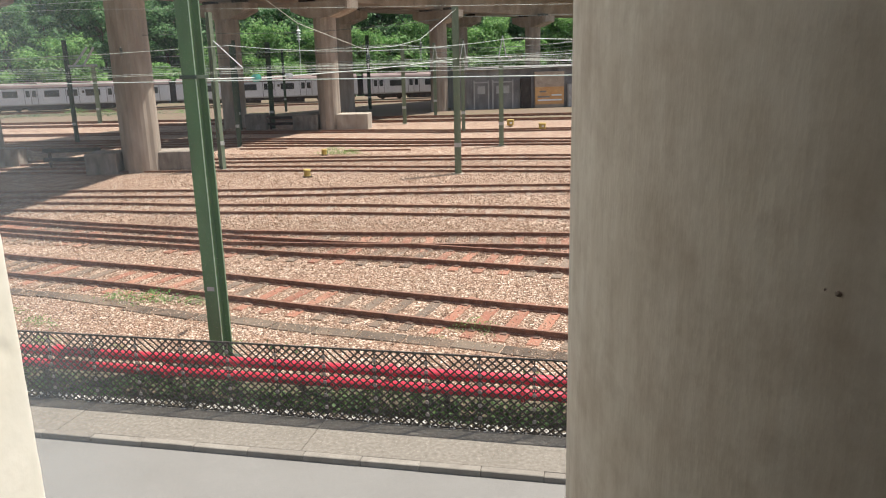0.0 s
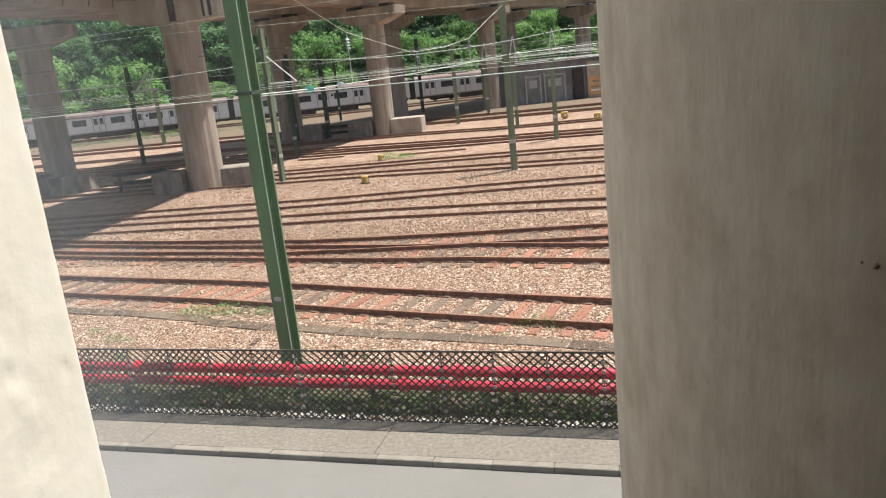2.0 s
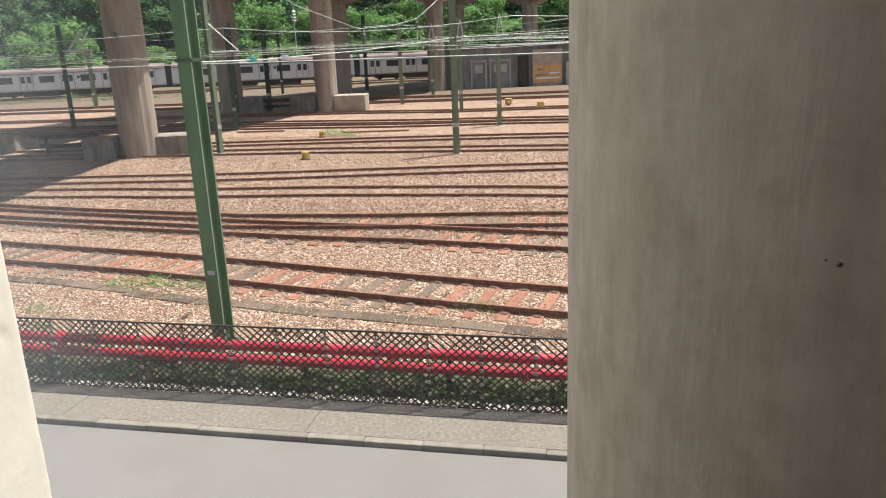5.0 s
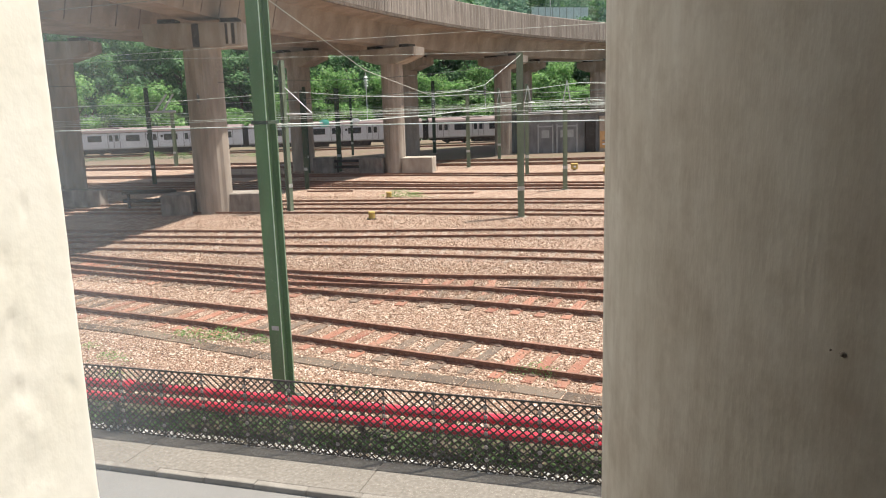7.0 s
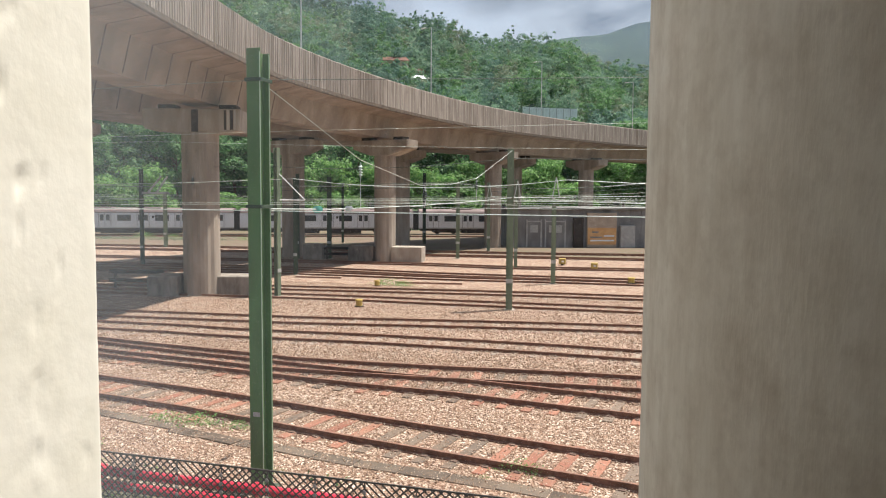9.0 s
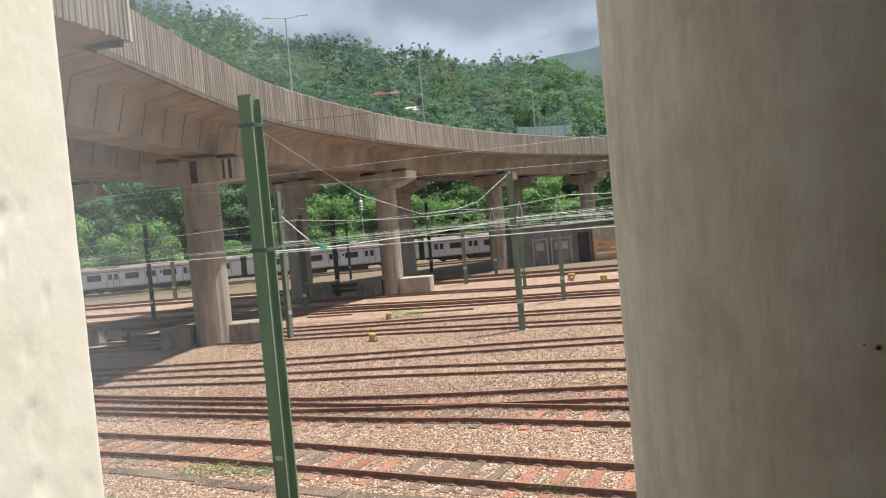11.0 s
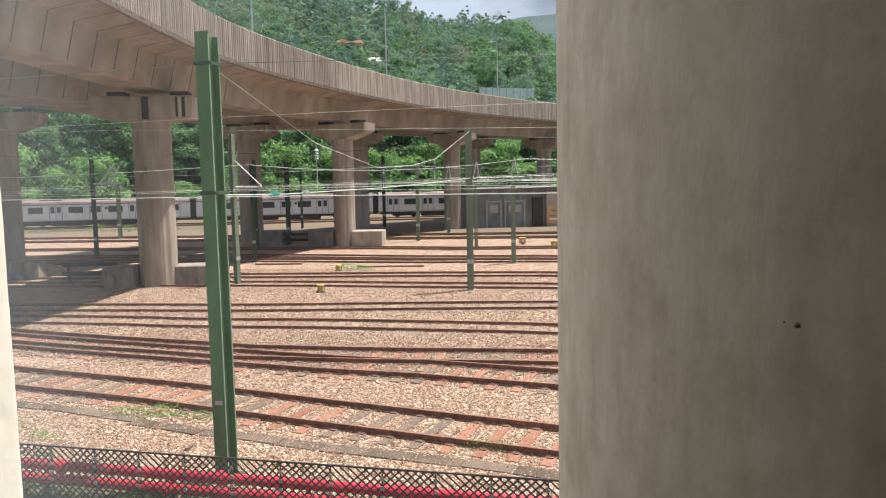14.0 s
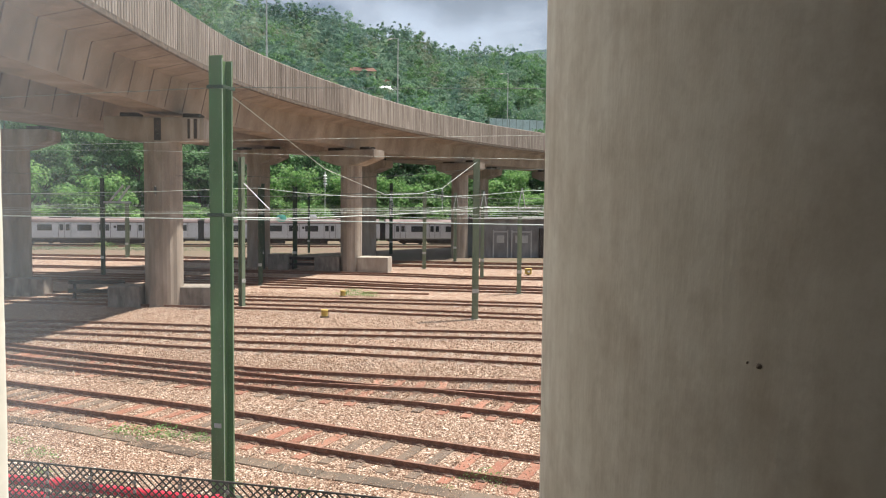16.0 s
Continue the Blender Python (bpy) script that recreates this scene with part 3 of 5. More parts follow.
def build_lookout():
    floor_z, top_z = 3.85, 6.75
    # plastered pier with a cream painted reveal
    wall = tagged(part("wall_left", box(bmesh.new(), (-0.66, 1.5, floor_z), (-0.34, 1.779, top_z), 0.004), M_CREAM), "cream painted rough plaster wall end beside the opening", "wall", kind="structure")
    part("plaster", plaster_skin(floor_z, top_z), M_CREAM, wall, smooth=True)
    rng = random.Random(8)
    # pits and stains in the plaster
    for x, y, z, r in ((0.283, 1.454, 5.292, 0.0016), (0.2785, 1.4585, 5.293, 0.0007)):
        bm = bmesh.new()
        bmesh.ops.create_icosphere(bm, subdivisions=2, radius=r)
        for v in bm.verts:
            v.co *= rng.uniform(0.8, 1.2)
        tagged(part("plaster_pit", bm, M_SPOT, smooth=True), "small dark pit in the column plaster", "pit").location = (x, y, z)
    # round plaster column
    bm = bmesh.new()
    bmesh.ops.create_cone(bm, cap_ends=True, segments=96, radius1=0.42, radius2=0.42, depth=top_z - floor_z, matrix=Matrix.Translation((0.611, 1.716, (top_z + floor_z) / 2)))
    col = tagged(part("column", bm, M_COLUMN, smooth=False), "round streaked grey plaster column beside the opening", "column", kind="structure")
    for f in col.data.polygons:
        f.use_smooth = abs(f.normal.z) < 0.5
    # the landing's walls and ceiling are unseen, added to shape light on the column
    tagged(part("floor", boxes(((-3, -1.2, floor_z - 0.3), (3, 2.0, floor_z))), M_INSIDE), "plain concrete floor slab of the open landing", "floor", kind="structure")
    tagged(part("unseen_wall_back", boxes(((-3, -1.4, floor_z - 0.3), (3, -1.2, top_z))), M_INSIDE), "unseen wall added behind the landing to block light", "wall", kind="structure")
    # stops short of the front so sky light reaches the column
    tagged(part("ceiling", boxes(((-3, -1.4, top_z), (3, 1.2, top_z + 0.2)), ((1.2, 1.2, top_z), (3, 1.78, top_z + 0.2))), M_INSIDE), "unseen ceiling added over the landing to shape the column's light", "ceiling", kind="structure")
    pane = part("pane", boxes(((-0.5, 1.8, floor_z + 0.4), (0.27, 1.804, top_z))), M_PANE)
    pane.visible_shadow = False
    tagged(pane, "window pane with thin dust and painted haze between wall and column", "window pane", kind="structure")
    tagged(part("unseen_wall_east", boxes(((1.35, -1.2, floor_z), (1.55, 1.5, top_z))), M_INSIDE), "unseen side wall added to keep light off the column", "wall", kind="structure")
    tagged(part("unseen_wall_front_east", boxes(((0.9, 1.5, floor_z), (3, 1.78, top_z))), M_INSIDE), "unseen front wall added beside the column to block light", "wall", kind="structure")
    tagged(part("unseen_wall_front_west", boxes(((-3, 1.5, floor_z), (-0.664, 1.78, top_z))), M_INSIDE), "unseen front wall added beside the cream wall end to block light", "wall", kind="structure")
    tagged(part("unseen_wall_west", boxes(((-3.2, -1.2, floor_z), (-3.0, 1.3, top_z))), M_INSIDE), "unseen side wall added to keep light off the column", "wall", kind="structure")
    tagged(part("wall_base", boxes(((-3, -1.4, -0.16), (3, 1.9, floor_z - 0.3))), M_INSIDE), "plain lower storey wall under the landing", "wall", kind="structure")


build_lookout()


# ---- tracks ----
RAIL = [(-0.065, 0.0), (0.065, 0.0), (0.065, 0.018), (0.014, 0.03), (0.014, 0.105), (0.036, 0.115), (0.036, 0.15), (-0.036, 0.15), (-0.036, 0.115), (-0.014, 0.105), (-0.014, 0.03), (-0.065, 0.018)]
SLEEPER_GREY = mesh_of(box(bmesh.new(), (-1.25, -0.125, -0.1), (1.25, 0.125, 0.035), 0.015), "sleeper", M_SLEEPER_GREY)
SLEEPER = mesh_of(box(bmesh.new(), (-1.25, -0.125, -0.1), (1.25, 0.125, 0.035), 0.015), "sleeper", M_SLEEPER)
SLEEPER_DARK = mesh_of(box(bmesh.new(), (-1.25, -0.125, -0.1), (1.25, 0.125, 0.035), 0.015), "sleeper", M_SLEEPER_DARK)


def clip_mesh():
    bm = bmesh.new()
    for s in (-1, 1):
        box(bm, (s * 0.11 - 0.05, -0.07, 0.03), (s * 0.11 + 0.05, 0.07, 0.06), 0.008)
        rod(bm, (s * 0.09, -0.045, 0.06), (s * 0.09, 0.045, 0.068), 0.014, 6)
    return mesh_of(bm, "rail_clip", M_CLIP)


CLIP = clip_mesh()


def arc_points(line, gap):
    """Places and headings every gap metres along a plan line."""
    res, left = [], 0.0
    for a, b in zip(line, line[1:]):
        d = (b - a).length
        while left < d:
            res.append((a.lerp(b, left / d), math.atan2(b.y - a.y, b.x - a.x)))
            left += gap
        left -= d
    return res


def build_track(key, near):
    line = smooth_line(TRACKS[key], 1.5)
    track = holder("railway_track", Matrix(), "rust-brown railway track on pink ballast" + (" with red and grey sleepers" if key in ("A", "B", "B2") else ""), "railway track", "tracks of the yard")
    for s in (-0.7525, 0.7525):
        off = [p + q * s for p, q in zip(line, sides_of(line))]
        part("rail", sweep([Vector((p.x, p.y, 0.015 if key in ("A", "B", "B2") else -0.025)) for p in off], RAIL), M_RAIL, track)
    lo, hi = (-26, 14) if near else (-24, 12)
    rng = random.Random(sum(map(ord, key)))
    red, left = True, 0
    for p, a in arc_points(line, 0.68 if near else 0.75):
        if left == 0:
            red, left = not red, rng.randint(2, 4)
        left -= 1
        if lo < p.x < hi:
            sl = part("sleeper", (SLEEPER if red else SLEEPER_DARK) if key in ("A", "B", "B2") else SLEEPER_GREY, None, track)
            sl.matrix_basis = pose(p.x, p.y, (0 if key in ("A", "B", "B2") else -0.02) if near else -0.028, 0, 0, math.degrees(a) + 90)
            if near and -14 < p.x < 5:
                for s in (-0.7525, 0.7525):
                    c = part("rail_clip", CLIP, None, sl)
                    c.matrix_basis = pose(s, 0, 0)


for key in TRACKS:
    build_track(key, key in ("A", "B", "B2", "C", "D"))


def build_trough():
    line = [Vector(p) for p in ((-40, 26.8), (-25, 22.9), (-9.96, 18.45), (-8.1, 17.62), (-6.46, 16.95), (-5.0, 16.49), (-3.0, 15.76), (-0.66, 15.08), (2.5, 14.0), (10, 11.6))]
    thing = holder("cable_trough", Matrix(), "line of dark grey concrete cable trough lids in the ballast", "cable trough")
    me = mesh_of(box(bmesh.new(), (-0.485, -0.2, -0.1), (0.485, 0.2, 0.03), 0.012), "lid", M_TROUGH)
    rng = random.Random(5)
    for p, a in arc_points(smooth_line(line, 1.0), 1.0):
        if -24 < p.x < 9 and rng.random() > 0.04:
            ob = part("lid", me, None, thing)
            ob.matrix_basis = pose(p.x, p.y + rng.uniform(-0.02, 0.02), rng.uniform(0, 0.015), rng.uniform(-1, 1), rng.uniform(-1, 1), math.degrees(a) + rng.uniform(-1.5, 1.5))


build_trough()


# ---- viaducts ----
def rib_mesh(line, z0, z1, far=58.0):
    """Upright ribs on the outer face of a parapet, in one mesh."""
    bm = bmesh.new()
    rng = random.Random(17)
    for p, a in arc_points(line, 0.25):
        if p.y < far:
            m = Matrix.Translation((p.x, p.y, 0)) @ Euler((0, 0, a)).to_matrix().to_4x4()
            lo = z0 + rng.uniform(-0.03, 0.05)
            v = [bm.verts.new(m @ Vector(c)) for c in ((-0.09, 0.01, lo), (-0.05, -0.032, lo), (0.05, -0.032, lo), (0.09, 0.01, lo),
                                                       (-0.09, 0.01, z1), (-0.05, -0.032, z1 - 0.03), (0.05, -0.032, z1 - 0.03), (0.09, 0.01, z1))]
            for f in ((0, 1, 5, 4), (1, 2, 6, 5), (2, 3, 7, 6), (4, 5, 6, 7), (3, 2, 1, 0)):
                bm.faces.new([v[i] for i in f])
    return bm


def build_viaduct(edge, drop, label, piers, width, start=0.0):
    """A box-girder road viaduct: edge is the plan line of its near parapet foot at 12.1 m + drop."""
    line = smooth_line(edge, 2.0)
    v = holder("viaduct", Matrix(), label, "viaduct")
    z = 12.1 + drop
    w = width
    # right of the line (towards the yard) is positive in sweep
    deck = [(-0.25, z + 0.1), (-0.25, z + 0.55), (-w + 0.25, z + 0.55), (-w + 0.25, z + 0.1), (-w + 2.2, z - 0.28), (-w + 2.6, z - 1.9), (-2.6, z - 1.9), (-2.2, z - 0.28)]
    part("girder", sweep(line, deck), M_GIRDER, v)
    top = z + 2.1
    near = [p for p in line if p.y > start]
    part("parapet", sweep(near, [(0.0, z), (0.0, top - 0.06), (-0.08, top), (-0.3, top), (-0.34, z + 0.5), (-0.25, z + 0.02)]), M_PARAPET, v, "dark weather-streaked concrete parapet")
    part("parapet", sweep(line, [(-w, z), (-w + 0.25, z + 0.02), (-w + 0.34, z + 0.5), (-w + 0.3, top), (-w + 0.08, top), (-w, top - 0.06)]), M_PARAPET, v, "dark weather-streaked concrete parapet")
    part("drip_edge", sweep(near, [(0.0, z - 0.22), (0.05, z - 0.16), (0.05, z + 0.06), (-0.2, z + 0.1), (-0.3, z - 0.06)]), M_WEBJOINT, v, "dark stained drip edge")
    ribs = part("parapet_ribs", rib_mesh(near, z + 0.0, top - 0.05), M_PARAPET, v, "upright concrete ribs of the parapet face")
    ribs["kind"] = "stuff"
    # vertical panel joints on the parapet, web ribs
    me = mesh_of(boxes(((-0.012, -0.03, 0.03), (0.012, 0.012, 2.06))), "panel_joint", M_WEBJOINT)
    rib = mesh_of(boxes(((-0.04, -0.015, -1.6), (0.04, 0.008, 0.0))), "web_joint", M_WEBJOINT)
    bm = bmesh.new()
    q = [bm.verts.new(c) for c in ((-0.02, 0.35, 0.072), (0.02, 0.35, 0.072), (0.02, 2.2, -0.288), (-0.02, 2.2, -0.288), (-0.02, 0.35, 0.1), (0.02, 0.35, 0.1), (0.02, 2.2, -0.26), (-0.02, 2.2, -0.26))]
    for f in ((0, 1, 2, 3), (7, 6, 5, 4), (0, 4, 5, 1), (1, 5, 6, 2), (2, 6, 7, 3), (3, 7, 4, 0)):
        bm.faces.new([q[i] for i in f])
    bmesh.ops.recalc_face_normals(bm, faces=bm.faces)
    soffit = mesh_of(bm, "soffit_joint", M_WEBJOINT)
    for k, (p, a) in enumerate(arc_points(line, 2.0)):
        s = Vector((math.sin(a), -math.cos(a)))
        if k % 3 == 0 and p.y > start:
            ob = part("panel_joint", me, None, v)
            ob.matrix_basis = pose(p.x, p.y, z, 0, 0, math.degrees(a) + 180)
        if p.y < 47:
            ob = part("web_joint", rib, None, v)
            so = part("soffit_joint", soffit, None, v)
            so.matrix_basis = Matrix.Translation((p.x, p.y, z)) @ Euler((0, 0, a)).to_matrix().to_4x4()
            ob.matrix_basis = Matrix.Translation((p.x - s.x * 2.185, p.y - s.y * 2.185, z - 0.22)) @ Euler((0, 0, a)).to_matrix().to_4x4() @ pose(0, 0, 0, 14)
    for x, y, r, lean, top in piers:
        add_pier(x, y, r, lean, top, flat=(x, y) == (-17.2, 40.65))
    return v


def add_pier(x, y, r, turn, top, label="tall round brown-grey concrete pier with a spreading cap", flat=False):
    pier = holder("pier", pose(x, y, 0, 0, 0, turn), label, "bridge pier", "piers of the viaduct")
    bm = bmesh.new()
    n = 32
    ring = []
    for z in (-0.3, top - 1.3):
        row = []
        for k in range(n):
            a = 2 * math.pi * k / n
            rr = r * (0.955 if k % 4 == 0 else 1.0)
            row.append(bm.verts.new((rr * math.cos(a), rr * math.sin(a), z)))
        ring.append(row)
    for k in range(n):
        bm.faces.new((ring[0][k], ring[0][(k + 1) % n], ring[1][(k + 1) % n], ring[1][k]))
    bm.faces.new(ring[1])
    part("shaft", bm, M_CONC, pier)
    # cap: a hammerhead across the deck
    h = top - 1.3
    bm = bmesh.new()
    e = 2.3 if flat else 2.7
    prof = [(-r * 1.05, h), (r * 1.05, h), (e, h + (0.1 if flat else 0.55)), (e + 0.05, h + 1.25), (-2.75, h + 1.25), (-2.7, h + (0.2 if flat else 0.55))]
    lo = [bm.verts.new((a, -r * 0.95, b)) for a, b in prof]
    hi = [bm.verts.new((a, r * 0.95, b)) for a, b in prof]
    for k in range(6):
        bm.faces.new((lo[k], lo[(k + 1) % 6], hi[(k + 1) % 6], hi[k]))
    bm.faces.new(lo[::-1])
    bm.faces.new(hi)
    bmesh.ops.recalc_face_normals(bm, faces=bm.faces)
    bmesh.ops.bevel(bm, geom=list(bm.edges), offset=0.06, segments=2, affect="EDGES")
    cap = part("cap", bm, M_CONC, pier)
    if flat:
        front = -r * 0.95
        # flat dark box on the cap front paints the shade of a recess
        part("recess", boxes(((-0.2, front - 0.006, h + 0.05), (0.16, front + 0.02, h + 1.2))), M_JOINT, cap, "flat dark panel painted as a shaded recess")
        for x0, x1, mat in ((1.5, 1.62, M_JOINT), (1.66, 1.78, M_STREAK), (1.82, 1.98, M_JOINT), (2.02, 2.12, M_STREAK)):
            part("streak", boxes(((x0, front - 0.004, h + 0.16), (x1, front + 0.02, h + 1.18))), mat, cap, "run of dark or limy water stain")
    for s in (-1.6, 1.6):
        part("bearing", boxes(((s - 0.45, -0.5, h + 1.24), (s + 0.45, 0.5, h + 1.5)), bevel=0.02), M_JOINT, pier, "dark bridge bearing")
    return pier


build_viaduct(EDGE, 0.0, "curving concrete road viaduct with streaked parapet", [(-17.2, 40.65, 0.97, 8, 9.95), (-11.33, 63.6, 0.88, -25, 10.0), (-3.1, 82.3, 0.9, -38, 10.1), (8.0, 99.5, 0.95, -45, 10.1)], 6.9, 23.4)


def build_slip_road():
    """The merging slip road whose parapet ends proud of the main one."""
    line = smooth_line([(-12.95, 4), (-12.75, 14), (-12.5, 19), (-12.35, 21.1), (-12.12, 22.6), (-11.94, 24.33)], 1.5)
    z = 12.1
    slip = holder("slip_road", Matrix(), "end of a slip road with a pale ribbed concrete parapet", "viaduct")
    part("deck", sweep(line, [(-0.05, z + 0.02), (-0.05, z + 0.5), (-1.6, z + 0.5), (-1.6, z - 0.12)]), M_GIRDER, slip)
    part("parapet", sweep(line, [(0.0, z), (0.0, z + 2.04), (-0.08, z + 2.1), (-0.3, z + 2.1), (-0.3, z + 0.45), (-0.2, z)]), M_PARAPET, slip, "ribbed concrete parapet")
    ribs = part("parapet_ribs", rib_mesh(line, z - 0.06, z + 2.05), M_PARAPET, slip, "upright concrete ribs of the parapet face")
    ribs["kind"] = "stuff"
    part("end_post", box(bmesh.new(), (-12.2, 24.3, z - 0.05), (-11.86, 24.44, z + 2.1), 0.015), M_STREAK, slip, "pale concrete end post")
    part("bracket", box(bmesh.new(), (-13.3, 24.0, z - 0.2), (-12.1, 24.3, z - 0.05), 0.02), M_JOINT, slip, "dark steel joint bracket")


build_slip_road()
EDGE2 = [(-23, 5), (-23.5, 20), (-23.2, 34), (-21.6, 47), (-16.6, 63.5), (-9.0, 78), (1, 91), (14, 104), (30, 118)]
build_viaduct(EDGE2, 0.25, "second concrete road viaduct running behind the first", [(-31.2, 49.5, 1.0, 4, 10.2), (-20.2, 67.0, 1.0, -25, 10.25), (-12.9, 82.0, 0.9, -30, 10.25), (-1.0, 98, 0.9, -40, 10.25)], 10.5)


# ---- foliage ----
def quads_mesh(name, pos, nor, size, mat, rng):
    """Many small leaf faces at the given places, facing about the given ways."""
    n = len(pos)
    t = np.cross(nor, rng.normal(size=(n, 3)))
    t /= np.linalg.norm(t, axis=1, keepdims=True) + 1e-9
    b = np.cross(nor, t)
    b /= np.linalg.norm(b, axis=1, keepdims=True) + 1e-9
    s = size[:, None]
    w = rng.uniform(0.45, 0.8, (n, 1))
    v = np.stack([pos - t * s, pos - b * s * w + nor * s * 0.15, pos + t * s, pos + b * s * w + nor * s * 0.15], 1).reshape(-1, 3)
    me = bpy.data.meshes.new(name)
    me.vertices.add(4 * n)
    me.loops.add(4 * n)
    me.polygons.add(n)
    me.vertices.foreach_set("co", v.astype(np.float32).ravel())
    me.loops.foreach_set("vertex_index", np.arange(4 * n, dtype=np.int32))
    me.polygons.foreach_set("loop_start", np.arange(0, 4 * n, 4, dtype=np.int32))
    me.polygons.foreach_set("loop_total", np.full(n, 4, dtype=np.int32))
    me.materials.append(mat)
    me.update()
    me.validate()
    return me


def crown_points(rng, height, radius, lobes, per, base=0.35):
    """Places and facings of leaves on the skin of several lobes that make an uneven crown."""
    ps, ns = [], []
    for k in range(lobes):
        a, f = rng.uniform(0, 2 * np.pi), rng.uniform(0, 1)
        rr = radius * (0.95 - 0.6 * abs(f - 0.35)) * rng.uniform(0.25, 0.95)
        c = np.array([rr * np.cos(a), rr * np.sin(a), height * (base + (1 - base) * f * 0.86)])
        lr = radius * rng.uniform(0.17, 0.42)
        d = rng.normal(size=(per, 3))
        d /= np.linalg.norm(d, axis=1, keepdims=True)
        d[:, 2] = np.where(d[:, 2] < -0.35, -d[:, 2], d[:, 2])
        ps.append(c + d * lr * rng.uniform(0.6, 1.2, (per, 1)) * (1, 1, 0.85))
        nn = d + rng.normal(scale=0.45, size=(per, 3)) + (0, 0, 0.35)
        ns.append(nn / np.linalg.norm(nn, axis=1, keepdims=True))
    return np.concatenate(ps), np.concatenate(ns)


def make_tree(seed, height, radius, leaf, mat, lobes=16, per=150):
    rng = np.random.default_rng(seed)
    tree = holder("tree", Matrix(), "leafy green broadleaf tree on the slope behind the yard", "tree", "trees behind the yard")
    bm = bmesh.new()
    rod(bm, (0, 0, -0.5), (0.1, 0.05, height * 0.45), 0.28, 7, 0.16)
    rod(bm, (0.1, 0.05, height * 0.45), (0.0, 0.1, height * 0.8), 0.16, 6, 0.05)
    for k in range(5):
        a = rng.uniform(0, 6.28)
        z = height * rng.uniform(0.3, 0.6)
        rod(bm, (0.05, 0.03, z), (radius * 0.6 * math.cos(a), radius * 0.6 * math.sin(a), z + height * 0.2), 0.09, 5, 0.03)
    part("trunk", bm, M_BARK, tree)
    p, n = crown_points(rng, height, radius, lobes + 12, int(per * 0.75), 0.1)
    part("crown", quads_mesh("crown", p, n, rng.uniform(0.6, 1.25, len(p)) * leaf, mat, rng), None, tree)
    return tree


ELEV = [(-75, 13), (-45, 15.5), (-30, 16), (-24, 15.6), (-20, 14.8), (-18, 14.3), (-13, 13.2), (-10.6, 12.6), (-8, 11.9), (-6, 11.4), (-4, 11.0), (-1, 11.0), (2.2, 10.5), (4, 9.9), (5.5, 8.8), (8.8, 7.6), (15, 7), (30, 5), (75, 4)]


def hill_z(az, d):
    """Height of the wooded hill, by the bearing (degrees from +y, to the right) and the distance from the landing."""
    e = np.interp(az, [a for a, _ in ELEV], [b for _, b in ELEV])
    s = np.clip((d - 122.0) / 330.0, 0, 1) ** 0.8
    z = d * np.tan(np.radians(e * s)) + 5.0 * np.clip(s * 8, 0, 1)
    z = z + np.where(d > 452, -(d - 452) * 0.25, 0)
    return z + np.clip(s * 3, 0, 1) * 2.5 * (np.sin(az * 0.9 + d * 0.03) + np.sin(az * 0.37 - d * 0.021 + 1.3))


def place(az, d):
    a = np.radians(az)
    return np.sin(a) * d, 1.0 + np.cos(a) * d


def polar_sheet(name, azs, ds, f, mat, label, category):
    bm = bmesh.new()
    rows = []
    for d in ds:
        row = []
        for a in azs:
            x, y = place(a, d)
            row.append(bm.verts.new((float(x), float(y), float(f(a, d)))))
        rows.append(row)
    for r0, r1 in zip(rows, rows[1:]):
        for k in range(len(azs) - 1):
            bm.faces.new((r0[k], r0[k + 1], r1[k + 1], r1[k]))
    ob = part(name, bm, mat)
    ob.data.polygons.foreach_set("use_smooth", [True] * len(ob.data.polygons))
    return tagged(ob, label, category, kind="structure")


polar_sheet("hillside", np.arange(-75, 76, 2.0), [119, 126, 134, 145, 160, 180, 210, 250, 300, 350, 400, 452, 500, 600, 700],
            lambda a, d: float(hill_z(a, d)) if d > 119 else -0.5, M_HILL, "green wooded hillside rising behind the yard", "hillside")
MTN = [(-75, 9), (-20, 10), (-5, 10.4), (0, 10.9), (3, 11.4), (6, 11.9), (9, 12.5), (14, 13.2), (25, 12), (75, 8)]
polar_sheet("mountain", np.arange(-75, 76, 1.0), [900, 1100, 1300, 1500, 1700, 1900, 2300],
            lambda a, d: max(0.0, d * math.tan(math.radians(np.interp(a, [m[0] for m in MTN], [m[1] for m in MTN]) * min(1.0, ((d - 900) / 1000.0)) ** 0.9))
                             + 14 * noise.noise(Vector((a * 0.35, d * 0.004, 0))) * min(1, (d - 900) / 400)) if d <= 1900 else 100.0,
            M_MOUNTAIN, "distant mountain with blue haze painted into its scrub", "mountain")


